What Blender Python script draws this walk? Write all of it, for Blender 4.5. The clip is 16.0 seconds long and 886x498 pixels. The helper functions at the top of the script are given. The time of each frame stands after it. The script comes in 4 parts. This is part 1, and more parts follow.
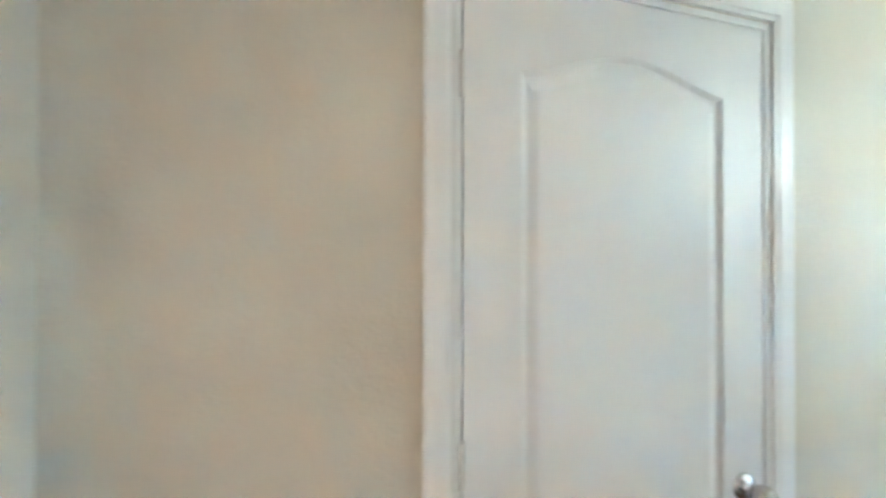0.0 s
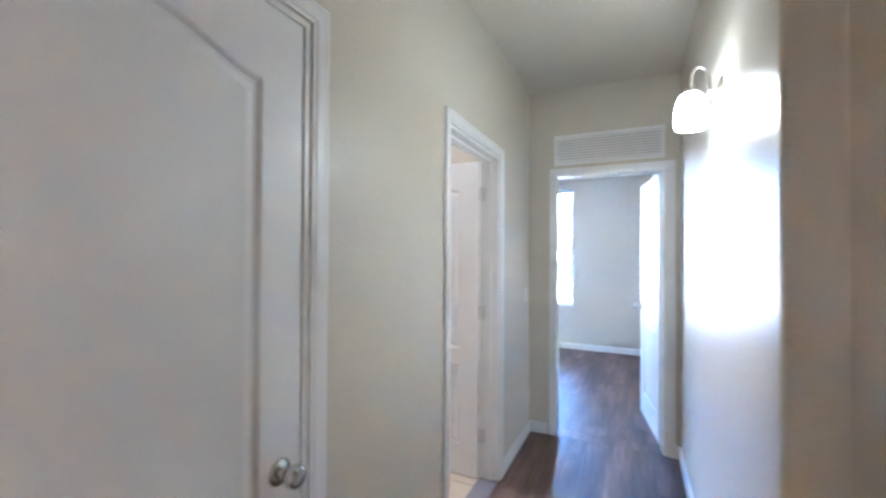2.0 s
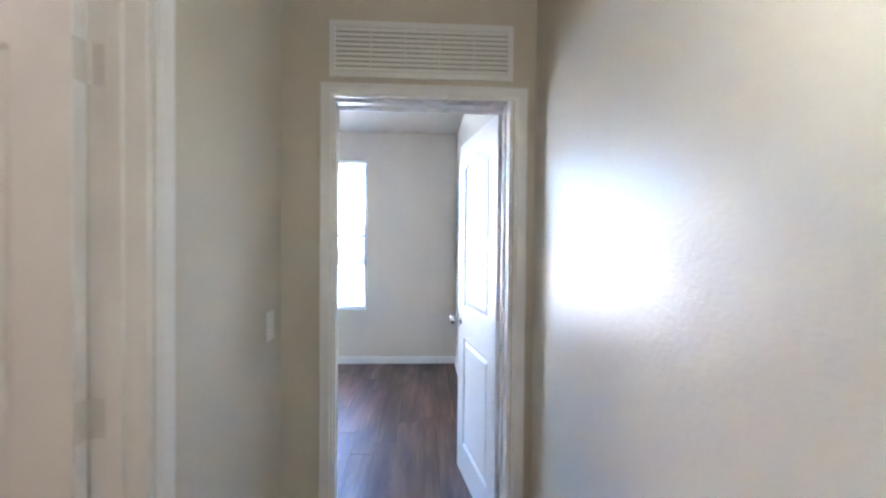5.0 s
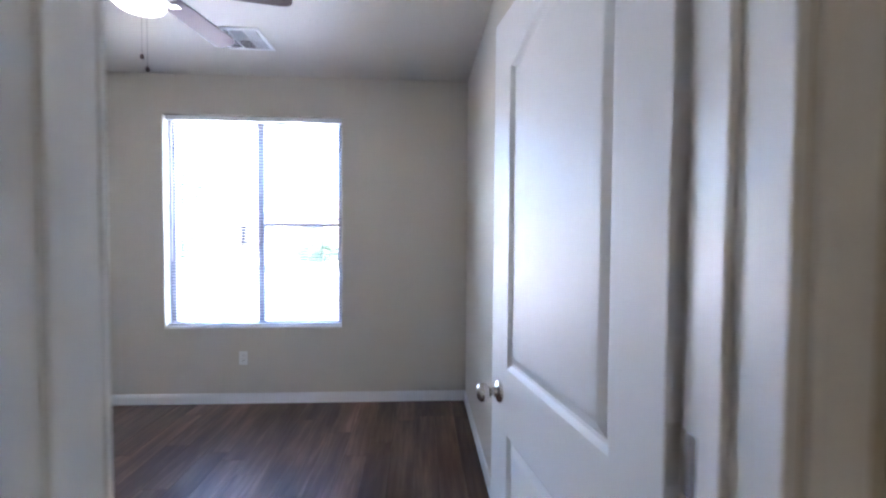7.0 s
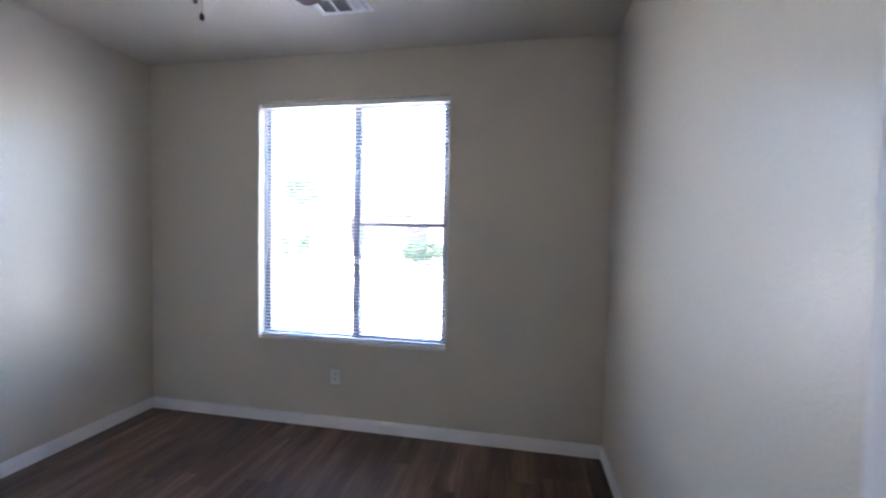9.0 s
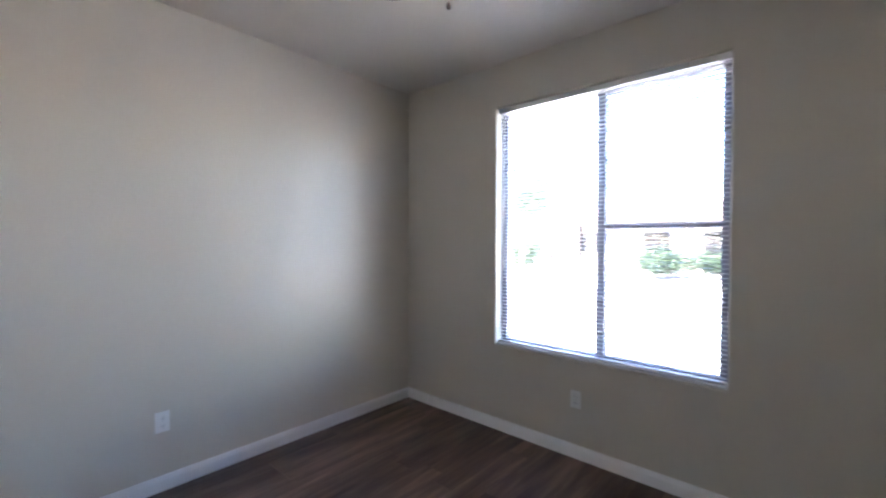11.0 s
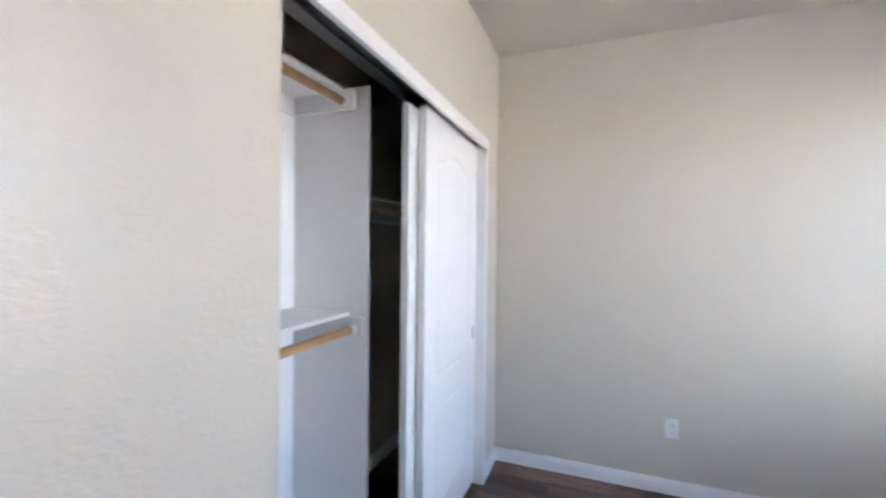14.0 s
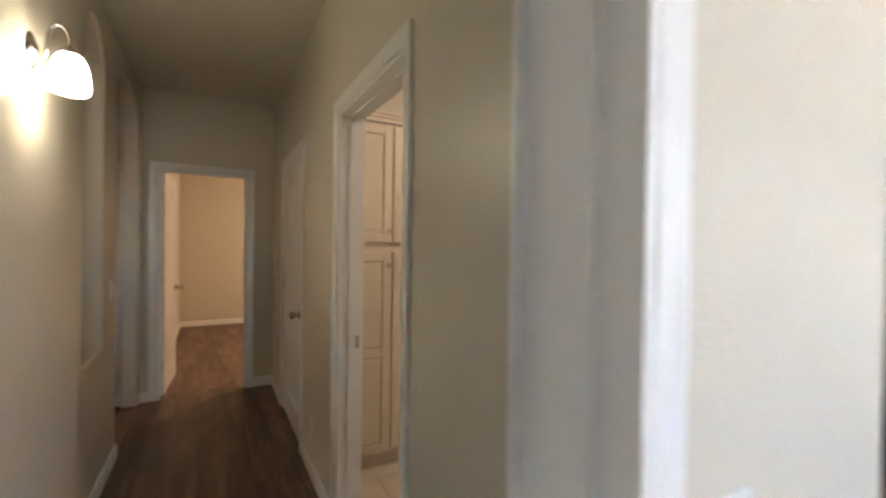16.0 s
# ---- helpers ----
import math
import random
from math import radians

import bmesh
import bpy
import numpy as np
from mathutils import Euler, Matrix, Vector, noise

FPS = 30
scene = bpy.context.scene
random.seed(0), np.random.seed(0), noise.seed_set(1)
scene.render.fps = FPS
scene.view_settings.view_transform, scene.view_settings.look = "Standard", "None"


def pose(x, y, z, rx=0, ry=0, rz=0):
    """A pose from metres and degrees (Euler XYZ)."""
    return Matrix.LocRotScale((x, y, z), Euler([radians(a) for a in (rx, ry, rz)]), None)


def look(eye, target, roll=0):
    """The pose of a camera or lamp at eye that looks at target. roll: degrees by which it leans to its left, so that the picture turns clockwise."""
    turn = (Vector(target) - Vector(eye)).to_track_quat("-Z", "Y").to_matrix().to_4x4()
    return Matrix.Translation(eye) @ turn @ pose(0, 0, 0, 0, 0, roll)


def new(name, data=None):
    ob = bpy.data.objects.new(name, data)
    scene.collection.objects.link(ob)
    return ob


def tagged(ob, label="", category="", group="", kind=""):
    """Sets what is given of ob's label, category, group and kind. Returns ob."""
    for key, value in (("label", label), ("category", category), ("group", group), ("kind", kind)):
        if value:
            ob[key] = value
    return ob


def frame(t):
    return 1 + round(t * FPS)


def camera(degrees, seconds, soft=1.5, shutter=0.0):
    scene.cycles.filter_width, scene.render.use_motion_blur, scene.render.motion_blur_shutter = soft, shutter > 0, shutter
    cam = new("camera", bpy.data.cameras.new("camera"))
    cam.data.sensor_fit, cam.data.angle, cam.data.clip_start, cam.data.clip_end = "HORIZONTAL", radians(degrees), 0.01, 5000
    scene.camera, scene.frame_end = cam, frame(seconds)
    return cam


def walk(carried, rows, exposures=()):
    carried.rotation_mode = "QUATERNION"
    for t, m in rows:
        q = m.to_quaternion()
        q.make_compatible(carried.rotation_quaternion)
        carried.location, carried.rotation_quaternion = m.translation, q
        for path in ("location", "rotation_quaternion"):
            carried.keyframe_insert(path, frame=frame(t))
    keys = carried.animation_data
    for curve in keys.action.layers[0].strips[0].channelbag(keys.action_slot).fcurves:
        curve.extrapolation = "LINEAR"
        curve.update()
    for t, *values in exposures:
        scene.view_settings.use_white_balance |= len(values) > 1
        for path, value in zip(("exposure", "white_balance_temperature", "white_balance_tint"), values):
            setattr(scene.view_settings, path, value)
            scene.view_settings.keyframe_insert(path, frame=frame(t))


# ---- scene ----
cam = camera(94.4, 16.0, soft=2.3, shutter=0.5)
PATH = [
    (0, (0.752, -3.584, 1.473), (-1.167, -3.02, 1.488), 0.1),
    (0.5, (0.729, -3.502, 1.455), (-1.031, -2.552, 1.507), 0.1),
    (1, (0.736, -3.43, 1.466), (-0.783, -2.129, 1.504), -0.2),
    (1.5, (0.741, -3.369, 1.455), (-0.454, -1.765, 1.496), -0.4),
    (2, (0.781, -3.342, 1.441), (-0.066, -1.53, 1.46), 0.3),
    (2.5, (0.76, -3.262, 1.46), (0.22, -1.336, 1.463), -0.0),
    (3, (0.729, -3.106, 1.47), (0.416, -1.13, 1.459), -0.3),
    (3.5, (0.696, -2.865, 1.476), (0.549, -0.87, 1.459), -0.4),
    (3.7, (0.643, -2.717, 1.505), (0.565, -0.719, 1.465), 0.1),
    (5.8, (0.593, -1.191, 1.418), (0.712, 0.805, 1.391), 0.3),
    (6, (0.595, -1.049, 1.418), (0.715, 0.947, 1.385), 0.2),
    (6.5, (0.606, -0.699, 1.416), (0.726, 1.297, 1.366), 0.2),
    (7, (0.606, -0.383, 1.424), (0.714, 1.613, 1.362), 0.4),
    (7.5, (0.613, -0.138, 1.436), (0.698, 1.859, 1.362), 0.4),
    (8, (0.621, 0.062, 1.466), (0.602, 2.06, 1.379), 0.4),
    (8.2, (0.583, 0.115, 1.464), (0.516, 2.112, 1.383), 0.7),
    (10.3, (0.338, 0.56, 1.433), (-0.689, 2.275, 1.378), -0.0),
    (10.5, (0.313, 0.55, 1.422), (-0.803, 2.21, 1.376), -0.1),
    (11, (0.241, 0.562, 1.415), (-1.09, 2.055, 1.379), 0.2),
    (11.5, (0.141, 0.594, 1.42), (-1.39, 1.881, 1.386), 0.5),
    (12, (0.156, 0.732, 1.459), (-1.625, 1.642, 1.43), 0.1),
    (12.5, (0.13, 0.757, 1.492), (-1.787, 1.325, 1.448), 0.2),
    (13, (0.186, 0.817, 1.476), (-1.81, 0.943, 1.441), 0.4),
    (13.5, (0.198, 0.85, 1.466), (-1.773, 0.514, 1.438), 0.6),
    (14, (0.273, 0.817, 1.464), (-1.595, 0.1, 1.443), 0.6),
    (14.5, (0.355, 0.766, 1.452), (-1.338, -0.299, 1.44), 0.8),
    (15, (0.429, 0.696, 1.442), (-1.033, -0.669, 1.433), 0.7),
    (15.5, (0.5, 0.593, 1.429), (-0.71, -1.0, 1.415), 0.7),
    (16, (0.539, 0.39, 1.411), (-0.444, -1.352, 1.39), 0.8),
]
EXPOSURES = [
    (0, 8.1, 4650, 3), (0.5, 7.95, 4550, 6), (1, 7.75, 4700, 14), (1.5, 7.5, 4800, 15), (2.5, 7.0, 4900, 17),
    (3.5, 6.85, 5050, 16), (6, 6.55, 5650, 21), (6.5, 6.28, 5600, 22), (7, 5.7, 5800, 23), (8, 5.1, 5900, 22),
    (10.5, 5.0, 6300, 22), (11.5, 4.9, 6400, 22), (12.5, 4.92, 6700, 22), (13, 5.33, 6750, 22), (13.5, 5.55, 6750, 22),
    (14, 5.5, 6650, 21), (14.5, 5.4, 6550, 20), (15, 5.4, 6550, 19), (15.5, 5.6, 6700, 19), (16, 5.92, 6950, 18),
]
walk(cam, [(t, look(eye, target, roll)) for t, eye, target, roll in PATH], EXPOSURES)

# ---- world and sun ----
world = bpy.data.worlds.new("sky")
scene.world = world
world.use_nodes = True
wn = world.node_tree.nodes
sky = wn.new("ShaderNodeTexSky")
sky.sky_type = "NISHITA"
sky.sun_disc = False
sky.sun_elevation = radians(49)
sky.sun_rotation = radians(212)
wn["Background"].inputs["Strength"].default_value = 0.15
world.node_tree.links.new(sky.outputs[0], wn["Background"].inputs["Color"])

sun_data = bpy.data.lights.new("sun", "SUN")
sun_data.energy = 4.0
sun_data.angle = radians(0.5)
sun_data.color = (1.0, 0.95, 0.88)
sun_ob = new("sun", sun_data)
sun_ob.matrix_basis = look((0, 0, 0), (0.348, 0.556, -0.755))

SCONCE_GLOW = 0.6
FAN_GLOW = 0.31
WARM_LAMP = 0.75


# ---- materials ----
def mat(name, color, rough=0.5, metal=0.0, noise_scale=6.0, vary=0.06, bump=0.0, bump_scale=200.0, spec=0.5,
        rough_vary=0.05, per_piece=0.0, stretch=(1, 1, 1), bump_dist=0.002):
    m = bpy.data.materials.new(name)
    m.use_nodes = True
    nt = m.node_tree
    n, l = nt.nodes, nt.links
    bsdf = n["Principled BSDF"]
    bsdf.inputs["Metallic"].default_value = metal
    bsdf.inputs["Specular IOR Level"].default_value = spec
    tc = n.new("ShaderNodeTexCoord")
    mp = n.new("ShaderNodeMapping")
    mp.inputs["Scale"].default_value = stretch
    l.new(tc.outputs["Object"], mp.inputs["Vector"])
    big = n.new("ShaderNodeTexNoise")
    big.inputs["Scale"].default_value = noise_scale
    big.inputs["Detail"].default_value = 5
    l.new(mp.outputs[0], big.inputs["Vector"])
    ramp = n.new("ShaderNodeMapRange")
    ramp.inputs["To Min"].default_value = 1 - vary
    ramp.inputs["To Max"].default_value = 1 + vary
    l.new(big.outputs["Fac"], ramp.inputs["Value"])
    mul = n.new("ShaderNodeVectorMath")
    mul.operation = "SCALE"
    mul.inputs[0].default_value = color[:3]
    l.new(ramp.outputs[0], mul.inputs["Scale"])
    out = mul
    if per_piece:
        info = n.new("ShaderNodeObjectInfo")
        pr = n.new("ShaderNodeMapRange")
        pr.inputs["To Min"].default_value = 1 - per_piece
        pr.inputs["To Max"].default_value = 1 + per_piece
        l.new(info.outputs["Random"], pr.inputs["Value"])
        mul2 = n.new("ShaderNodeVectorMath")
        mul2.operation = "SCALE"
        l.new(mul.outputs[0], mul2.inputs[0])
        l.new(pr.outputs[0], mul2.inputs["Scale"])
        out = mul2
    l.new(out.outputs[0], bsdf.inputs["Base Color"])
    rr = n.new("ShaderNodeMapRange")
    rr.inputs["To Min"].default_value = max(0.02, rough - rough_vary)
    rr.inputs["To Max"].default_value = rough + rough_vary
    l.new(big.outputs["Fac"], rr.inputs["Value"])
    l.new(rr.outputs[0], bsdf.inputs["Roughness"])
    if bump:
        fine = n.new("ShaderNodeTexNoise")
        fine.inputs["Scale"].default_value = bump_scale
        fine.inputs["Detail"].default_value = 3
        l.new(mp.outputs[0], fine.inputs["Vector"])
        bp = n.new("ShaderNodeBump")
        bp.inputs["Strength"].default_value = bump
        bp.inputs["Distance"].default_value = bump_dist
        l.new(fine.outputs["Fac"], bp.inputs["Height"])
        l.new(bp.outputs[0], bsdf.inputs["Normal"])
    return m


def knockdown(name, color, rough, bump, scale):
    """Painted drywall with a skip-trowel texture: flattened blobs between smooth valleys."""
    m = mat(name, color, rough, noise_scale=1.3, vary=0.03, rough_vary=0.0, spec=0.5)
    n, l = m.node_tree.nodes, m.node_tree.links
    tc = n.new("ShaderNodeTexCoord")
    warp = n.new("ShaderNodeTexNoise")
    warp.inputs["Scale"].default_value = scale
    warp.inputs["Detail"].default_value = 2.5
    warp.inputs["Distortion"].default_value = 0.7
    l.new(tc.outputs["Object"], warp.inputs["Vector"])
    flat = n.new("ShaderNodeMapRange")
    flat.interpolation_type = "SMOOTHSTEP"
    flat.inputs["From Min"].default_value = 0.40
    flat.inputs["From Max"].default_value = 0.62
    l.new(warp.outputs["Fac"], flat.inputs["Value"])
    grain = n.new("ShaderNodeTexNoise")
    grain.inputs["Scale"].default_value = 420
    l.new(tc.outputs["Object"], grain.inputs["Vector"])
    add = n.new("ShaderNodeMath")
    add.operation = "MULTIPLY_ADD"
    add.inputs[1].default_value = 0.08
    l.new(grain.outputs["Fac"], add.inputs[0])
    l.new(flat.outputs[0], add.inputs[2])
    bp = n.new("ShaderNodeBump")
    bp.inputs["Strength"].default_value = bump
    bp.inputs["Distance"].default_value = 0.0012
    l.new(add.outputs[0], bp.inputs["Height"])
    l.new(bp.outputs[0], n["Principled BSDF"].inputs["Normal"])
    return m


def glow(name, color, strength, base=(0.8, 0.8, 0.8)):
    m = bpy.data.materials.new(name)
    m.use_nodes = True
    b = m.node_tree.nodes["Principled BSDF"]
    b.inputs["Base Color"].default_value = (*base, 1)
    b.inputs["Roughness"].default_value = 0.3
    b.inputs["Emission Color"].default_value = (*color, 1)
    b.inputs["Emission Strength"].default_value = strength
    return m


def clear_pane(name, keep):
    m = bpy.data.materials.new(name)
    m.use_nodes = True
    n, l = m.node_tree.nodes, m.node_tree.links
    tr = n.new("ShaderNodeBsdfTransparent")
    tr.inputs[0].default_value = (*keep, 1)
    gl = n.new("ShaderNodeBsdfGlossy")
    gl.inputs["Roughness"].default_value = 0.02
    facing = n.new("ShaderNodeLayerWeight")
    steep = n.new("ShaderNodeMath")
    steep.operation = "POWER"
    steep.inputs[1].default_value = 5.0
    l.new(facing.outputs["Facing"], steep.inputs[0])
    fr = n.new("ShaderNodeMath")
    fr.operation = "MULTIPLY_ADD"
    fr.inputs[1].default_value = 0.9
    fr.inputs[2].default_value = 0.035
    l.new(steep.outputs[0], fr.inputs[0])
    mx = n.new("ShaderNodeMixShader")
    l.new(fr.outputs[0], mx.inputs[0])
    l.new(tr.outputs[0], mx.inputs[1])
    l.new(gl.outputs[0], mx.inputs[2])
    l.new(mx.outputs[0], n["Material Output"].inputs[0])
    return m


def plank_material():
    """Dark vinyl wood plank: long grain streaks, soft cathedral bands, a shade of its own for each plank."""
    m = bpy.data.materials.new("dark_plank")
    m.use_nodes = True
    n, l = m.node_tree.nodes, m.node_tree.links
    b = n["Principled BSDF"]
    tc = n.new("ShaderNodeTexCoord")
    info = n.new("ShaderNodeObjectInfo")
    shift = n.new("ShaderNodeVectorMath")
    shift.operation = "MULTIPLY_ADD"
    comb = n.new("ShaderNodeCombineXYZ")
    l.new(info.outputs["Random"], comb.inputs[0])
    l.new(info.outputs["Random"], comb.inputs[1])
    l.new(comb.outputs[0], shift.inputs[0])
    shift.inputs[1].default_value = (37, 91, 0)
    l.new(tc.outputs["Object"], shift.inputs[2])
    mp = n.new("ShaderNodeMapping")
    mp.inputs["Scale"].default_value = (34, 2.2, 1)
    l.new(shift.outputs[0], mp.inputs["Vector"])
    grain = n.new("ShaderNodeTexNoise")
    grain.inputs["Scale"].default_value = 1.0
    grain.inputs["Detail"].default_value = 7
    grain.inputs["Roughness"].default_value = 0.65
    grain.inputs["Distortion"].default_value = 0.4
    l.new(mp.outputs[0], grain.inputs["Vector"])
    mp2 = n.new("ShaderNodeMapping")
    mp2.inputs["Scale"].default_value = (7, 1.1, 1)
    l.new(shift.outputs[0], mp2.inputs["Vector"])
    band = n.new("ShaderNodeTexNoise")
    band.inputs["Scale"].default_value = 1.0
    band.inputs["Detail"].default_value = 3
    l.new(mp2.outputs[0], band.inputs["Vector"])
    addm = n.new("ShaderNodeMath")
    addm.operation = "MULTIPLY_ADD"
    addm.inputs[1].default_value = 0.6
    l.new(band.outputs["Fac"], addm.inputs[0])
    half = n.new("ShaderNodeMath")
    half.operation = "MULTIPLY"
    half.inputs[1].default_value = 0.5
    l.new(grain.outputs["Fac"], half.inputs[0])
    l.new(half.outputs[0], addm.inputs[2])
    ramp = n.new("ShaderNodeValToRGB")
    e = ramp.color_ramp.elements
    e[0].position, e[0].color = 0.36, (0.046, 0.025, 0.019, 1)
    e[1].position, e[1].color = 0.76, (0.27, 0.175, 0.135, 1)
    mid = e.new(0.55)
    mid.color = (0.128, 0.077, 0.058, 1)
    l.new(addm.outputs[0], ramp.inputs[0])
    pr = n.new("ShaderNodeMapRange")
    pr.inputs["To Min"].default_value = 0.72
    pr.inputs["To Max"].default_value = 1.25
    l.new(info.outputs["Random"], pr.inputs["Value"])
    mul = n.new("ShaderNodeVectorMath")
    mul.operation = "SCALE"
    l.new(ramp.outputs[0], mul.inputs[0])
    l.new(pr.outputs[0], mul.inputs["Scale"])
    l.new(mul.outputs[0], b.inputs["Base Color"])
    rr = n.new("ShaderNodeMapRange")
    rr.inputs["To Min"].default_value = 0.41
    rr.inputs["To Max"].default_value = 0.44
    b.inputs["Specular IOR Level"].default_value = 0.5
    l.new(grain.outputs["Fac"], rr.inputs["Value"])
    l.new(rr.outputs[0], b.inputs["Roughness"])
    bp = n.new("ShaderNodeBump")
    bp.inputs["Strength"].default_value = 0.25
    bp.inputs["Distance"].default_value = 0.0006
    l.new(grain.outputs["Fac"], bp.inputs["Height"])
    l.new(bp.outputs[0], b.inputs["Normal"])
    return m


WALL = knockdown("beige_wall_paint", (0.61, 0.568, 0.48), 0.34, 0.33, 66)
CEIL = knockdown("ceiling_paint", (0.63, 0.59, 0.51), 0.5, 0.35, 40)
WHITE = mat("white_semigloss", (0.80, 0.80, 0.80), 0.42, noise_scale=3, vary=0.02, rough_vary=0.0)
TRIM = mat("white_trim_paint", (0.80, 0.80, 0.79), 0.32, noise_scale=5, vary=0.02, rough_vary=0.0)
SHELF = mat("white_shelf_paint", (0.82, 0.82, 0.82), 0.45, noise_scale=4, vary=0.03)
PLASTIC = mat("white_plastic", (0.80, 0.80, 0.78), 0.3, vary=0.01)
# Track metal, darkened to carry the shade under the closet header.
TRACK = mat("track_metal_shade", (0.09, 0.085, 0.08), 0.5, metal=0.3)
# Near-black that stands for the shade inside slots and the duct.
SLOT = mat("slot_shade", (0.03, 0.03, 0.03), 0.6)
NICKEL = mat("satin_nickel", (0.62, 0.60, 0.57), 0.24, metal=1.0, vary=0.04)
HINGE = mat("painted_hinge", (0.68, 0.67, 0.65), 0.45, metal=0.0, vary=0.06)
ROD = mat("natural_wood_rod", (0.44, 0.27, 0.12), 0.5, noise_scale=14, vary=0.2, stretch=(0.3, 6, 6))
PLANK = plank_material()
SUBFLOOR = mat("dark_joint", (0.018, 0.013, 0.010), 0.8)
BRONZE = mat("dark_window_frame", (0.26, 0.25, 0.29), 0.45, vary=0.05)
SLAT = mat("white_slat", (0.66, 0.66, 0.67), 0.5, vary=0.02)
_n, _l = SLAT.node_tree.nodes, SLAT.node_tree.links
_t = _n.new("ShaderNodeBsdfTranslucent")
_t.inputs[0].default_value = (0.80, 0.81, 0.83, 1)
_m = _n.new("ShaderNodeMixShader")
_m.inputs[0].default_value = 0.35
_l.new(_n["Principled BSDF"].outputs[0], _m.inputs[1])
_l.new(_t.outputs[0], _m.inputs[2])
_l.new(_m.outputs[0], _n["Material Output"].inputs[0])
PANE = clear_pane("window_glass", (0.96, 0.97, 0.97))
SCREEN = clear_pane("insect_screen", (0.70, 0.72, 0.74))
BLADE = mat("fan_blade_wood", (0.11, 0.07, 0.065), 0.5, noise_scale=10, vary=0.3, spec=0.35, stretch=(1, 8, 8))
CABINET = mat("cream_cabinet", (0.66, 0.58, 0.46), 0.4, noise_scale=6, vary=0.05)
GROOVE = mat("brown_groove_line", (0.25, 0.18, 0.11), 0.6)
TILE = mat("cream_tile", (0.62, 0.53, 0.41), 0.3, noise_scale=9, vary=0.1, per_piece=0.05)
GROUT = mat("grey_grout", (0.36, 0.32, 0.27), 0.8)
SHADE_GLASS = glow("lit_frosted_glass", (0.985, 0.93, 0.70), SCONCE_GLOW)
FAN_GLASS = glow("lit_fan_globe", (1.0, 0.93, 0.78), FAN_GLOW)
# Glow of the three added lamps, whose fixtures stay out of view.
LAMP_GLASS = glow("lit_unseen_lamp", (1.0, 0.85, 0.71), WARM_LAMP * 1.6)
DIM_GLASS = glow("lit_dim_unseen_lamp", (1.0, 0.62, 0.33), WARM_LAMP * 0.52)
FAR_GLASS = glow("lit_far_unseen_lamp", (1.0, 0.70, 0.45), WARM_LAMP * 5.6)
GROUND = mat("gravel_ground", (0.44, 0.42, 0.39), 0.9, noise_scale=3, vary=0.2, bump=0.5, bump_scale=40, bump_dist=0.01)
CONCRETE = mat("pale_concrete", (0.50, 0.48, 0.45), 0.85, noise_scale=2, vary=0.1)
STUCCO = mat("tan_stucco", (0.52, 0.43, 0.34), 0.9, noise_scale=2, vary=0.08, bump=0.4, bump_scale=60)
ROOF = mat("clay_roof_tile", (0.30, 0.19, 0.13), 0.8, noise_scale=8, vary=0.2, bump=0.6, bump_scale=20, bump_dist=0.02)
LEAF = mat("olive_leaf", (0.06, 0.09, 0.042), 0.6, noise_scale=4, vary=0.4, per_piece=0.1)
EAVE = mat("dark_eave_paint", (0.018, 0.015, 0.014), 0.7, noise_scale=5, vary=0.15)
BARK = mat("grey_bark", (0.16, 0.12, 0.09), 0.9, noise_scale=12, vary=0.3, bump=0.6, bump_scale=50, bump_dist=0.01)


# ---- mesh helpers ----
def mesh_ob(name, bm, material, smooth=False):
    bmesh.ops.recalc_face_normals(bm, faces=bm.faces)
    me = bpy.data.meshes.new(name)
    bm.to_mesh(me)
    bm.free()
    me.materials.append(material)
    if smooth:
        me.shade_smooth()
    return new(name, me)


def part(name, bm, material, parent, label="", smooth=False):
    ob = mesh_ob(name, bm, material, smooth)
    ob.parent = parent
    if label:
        tagged(ob, label)
    return ob


def thing(name, label, category, group="", kind="", m=None):
    ob = new(name)
    ob.empty_display_size = 0.05
    if m is not None:
        ob.matrix_basis = m
    return tagged(ob, label, category, group, kind)


def box(bm, x0, x1, y0, y1, z0, z1, bevel=0.0, seg=2):
    m = Matrix.Translation(((x0 + x1) / 2, (y0 + y1) / 2, (z0 + z1) / 2)) @ Matrix.Diagonal((abs(x1 - x0), abs(y1 - y0), abs(z1 - z0), 1))
    r = bmesh.ops.create_cube(bm, size=1, matrix=m)
    if bevel:
        edges = list({e for v in r["verts"] for e in v.link_edges})
        bmesh.ops.bevel(bm, geom=edges, offset=bevel, segments=seg, affect="EDGES", profile=0.5)
    return bm


def boxes(*dims, bevel=0.0):
    bm = bmesh.new()
    for d in dims:
        box(bm, *d, bevel=bevel)
    return bm


def lathe(bm, profile, segs=24, m=None):
    """Turns (radius, height) pairs about the local z axis."""
    m = m or Matrix()
    rings = []
    for r, h in profile:
        if r < 1e-6:
            rings.append([bm.verts.new(m @ Vector((0, 0, h)))])
        else:
            rings.append([bm.verts.new(m @ Vector((r * math.cos(2 * math.pi * i / segs), r * math.sin(2 * math.pi * i / segs), h))) for i in range(segs)])
    for a, b in zip(rings, rings[1:]):
        for i in range(segs):
            j = (i + 1) % segs
            vs = [a[i % len(a)], a[j % len(a)], b[j % len(b)], b[i % len(b)]]
            seen = []
            for v in vs:
                if v not in seen:
                    seen.append(v)
            if len(seen) > 2:
                bm.faces.new(seen)
    return bm


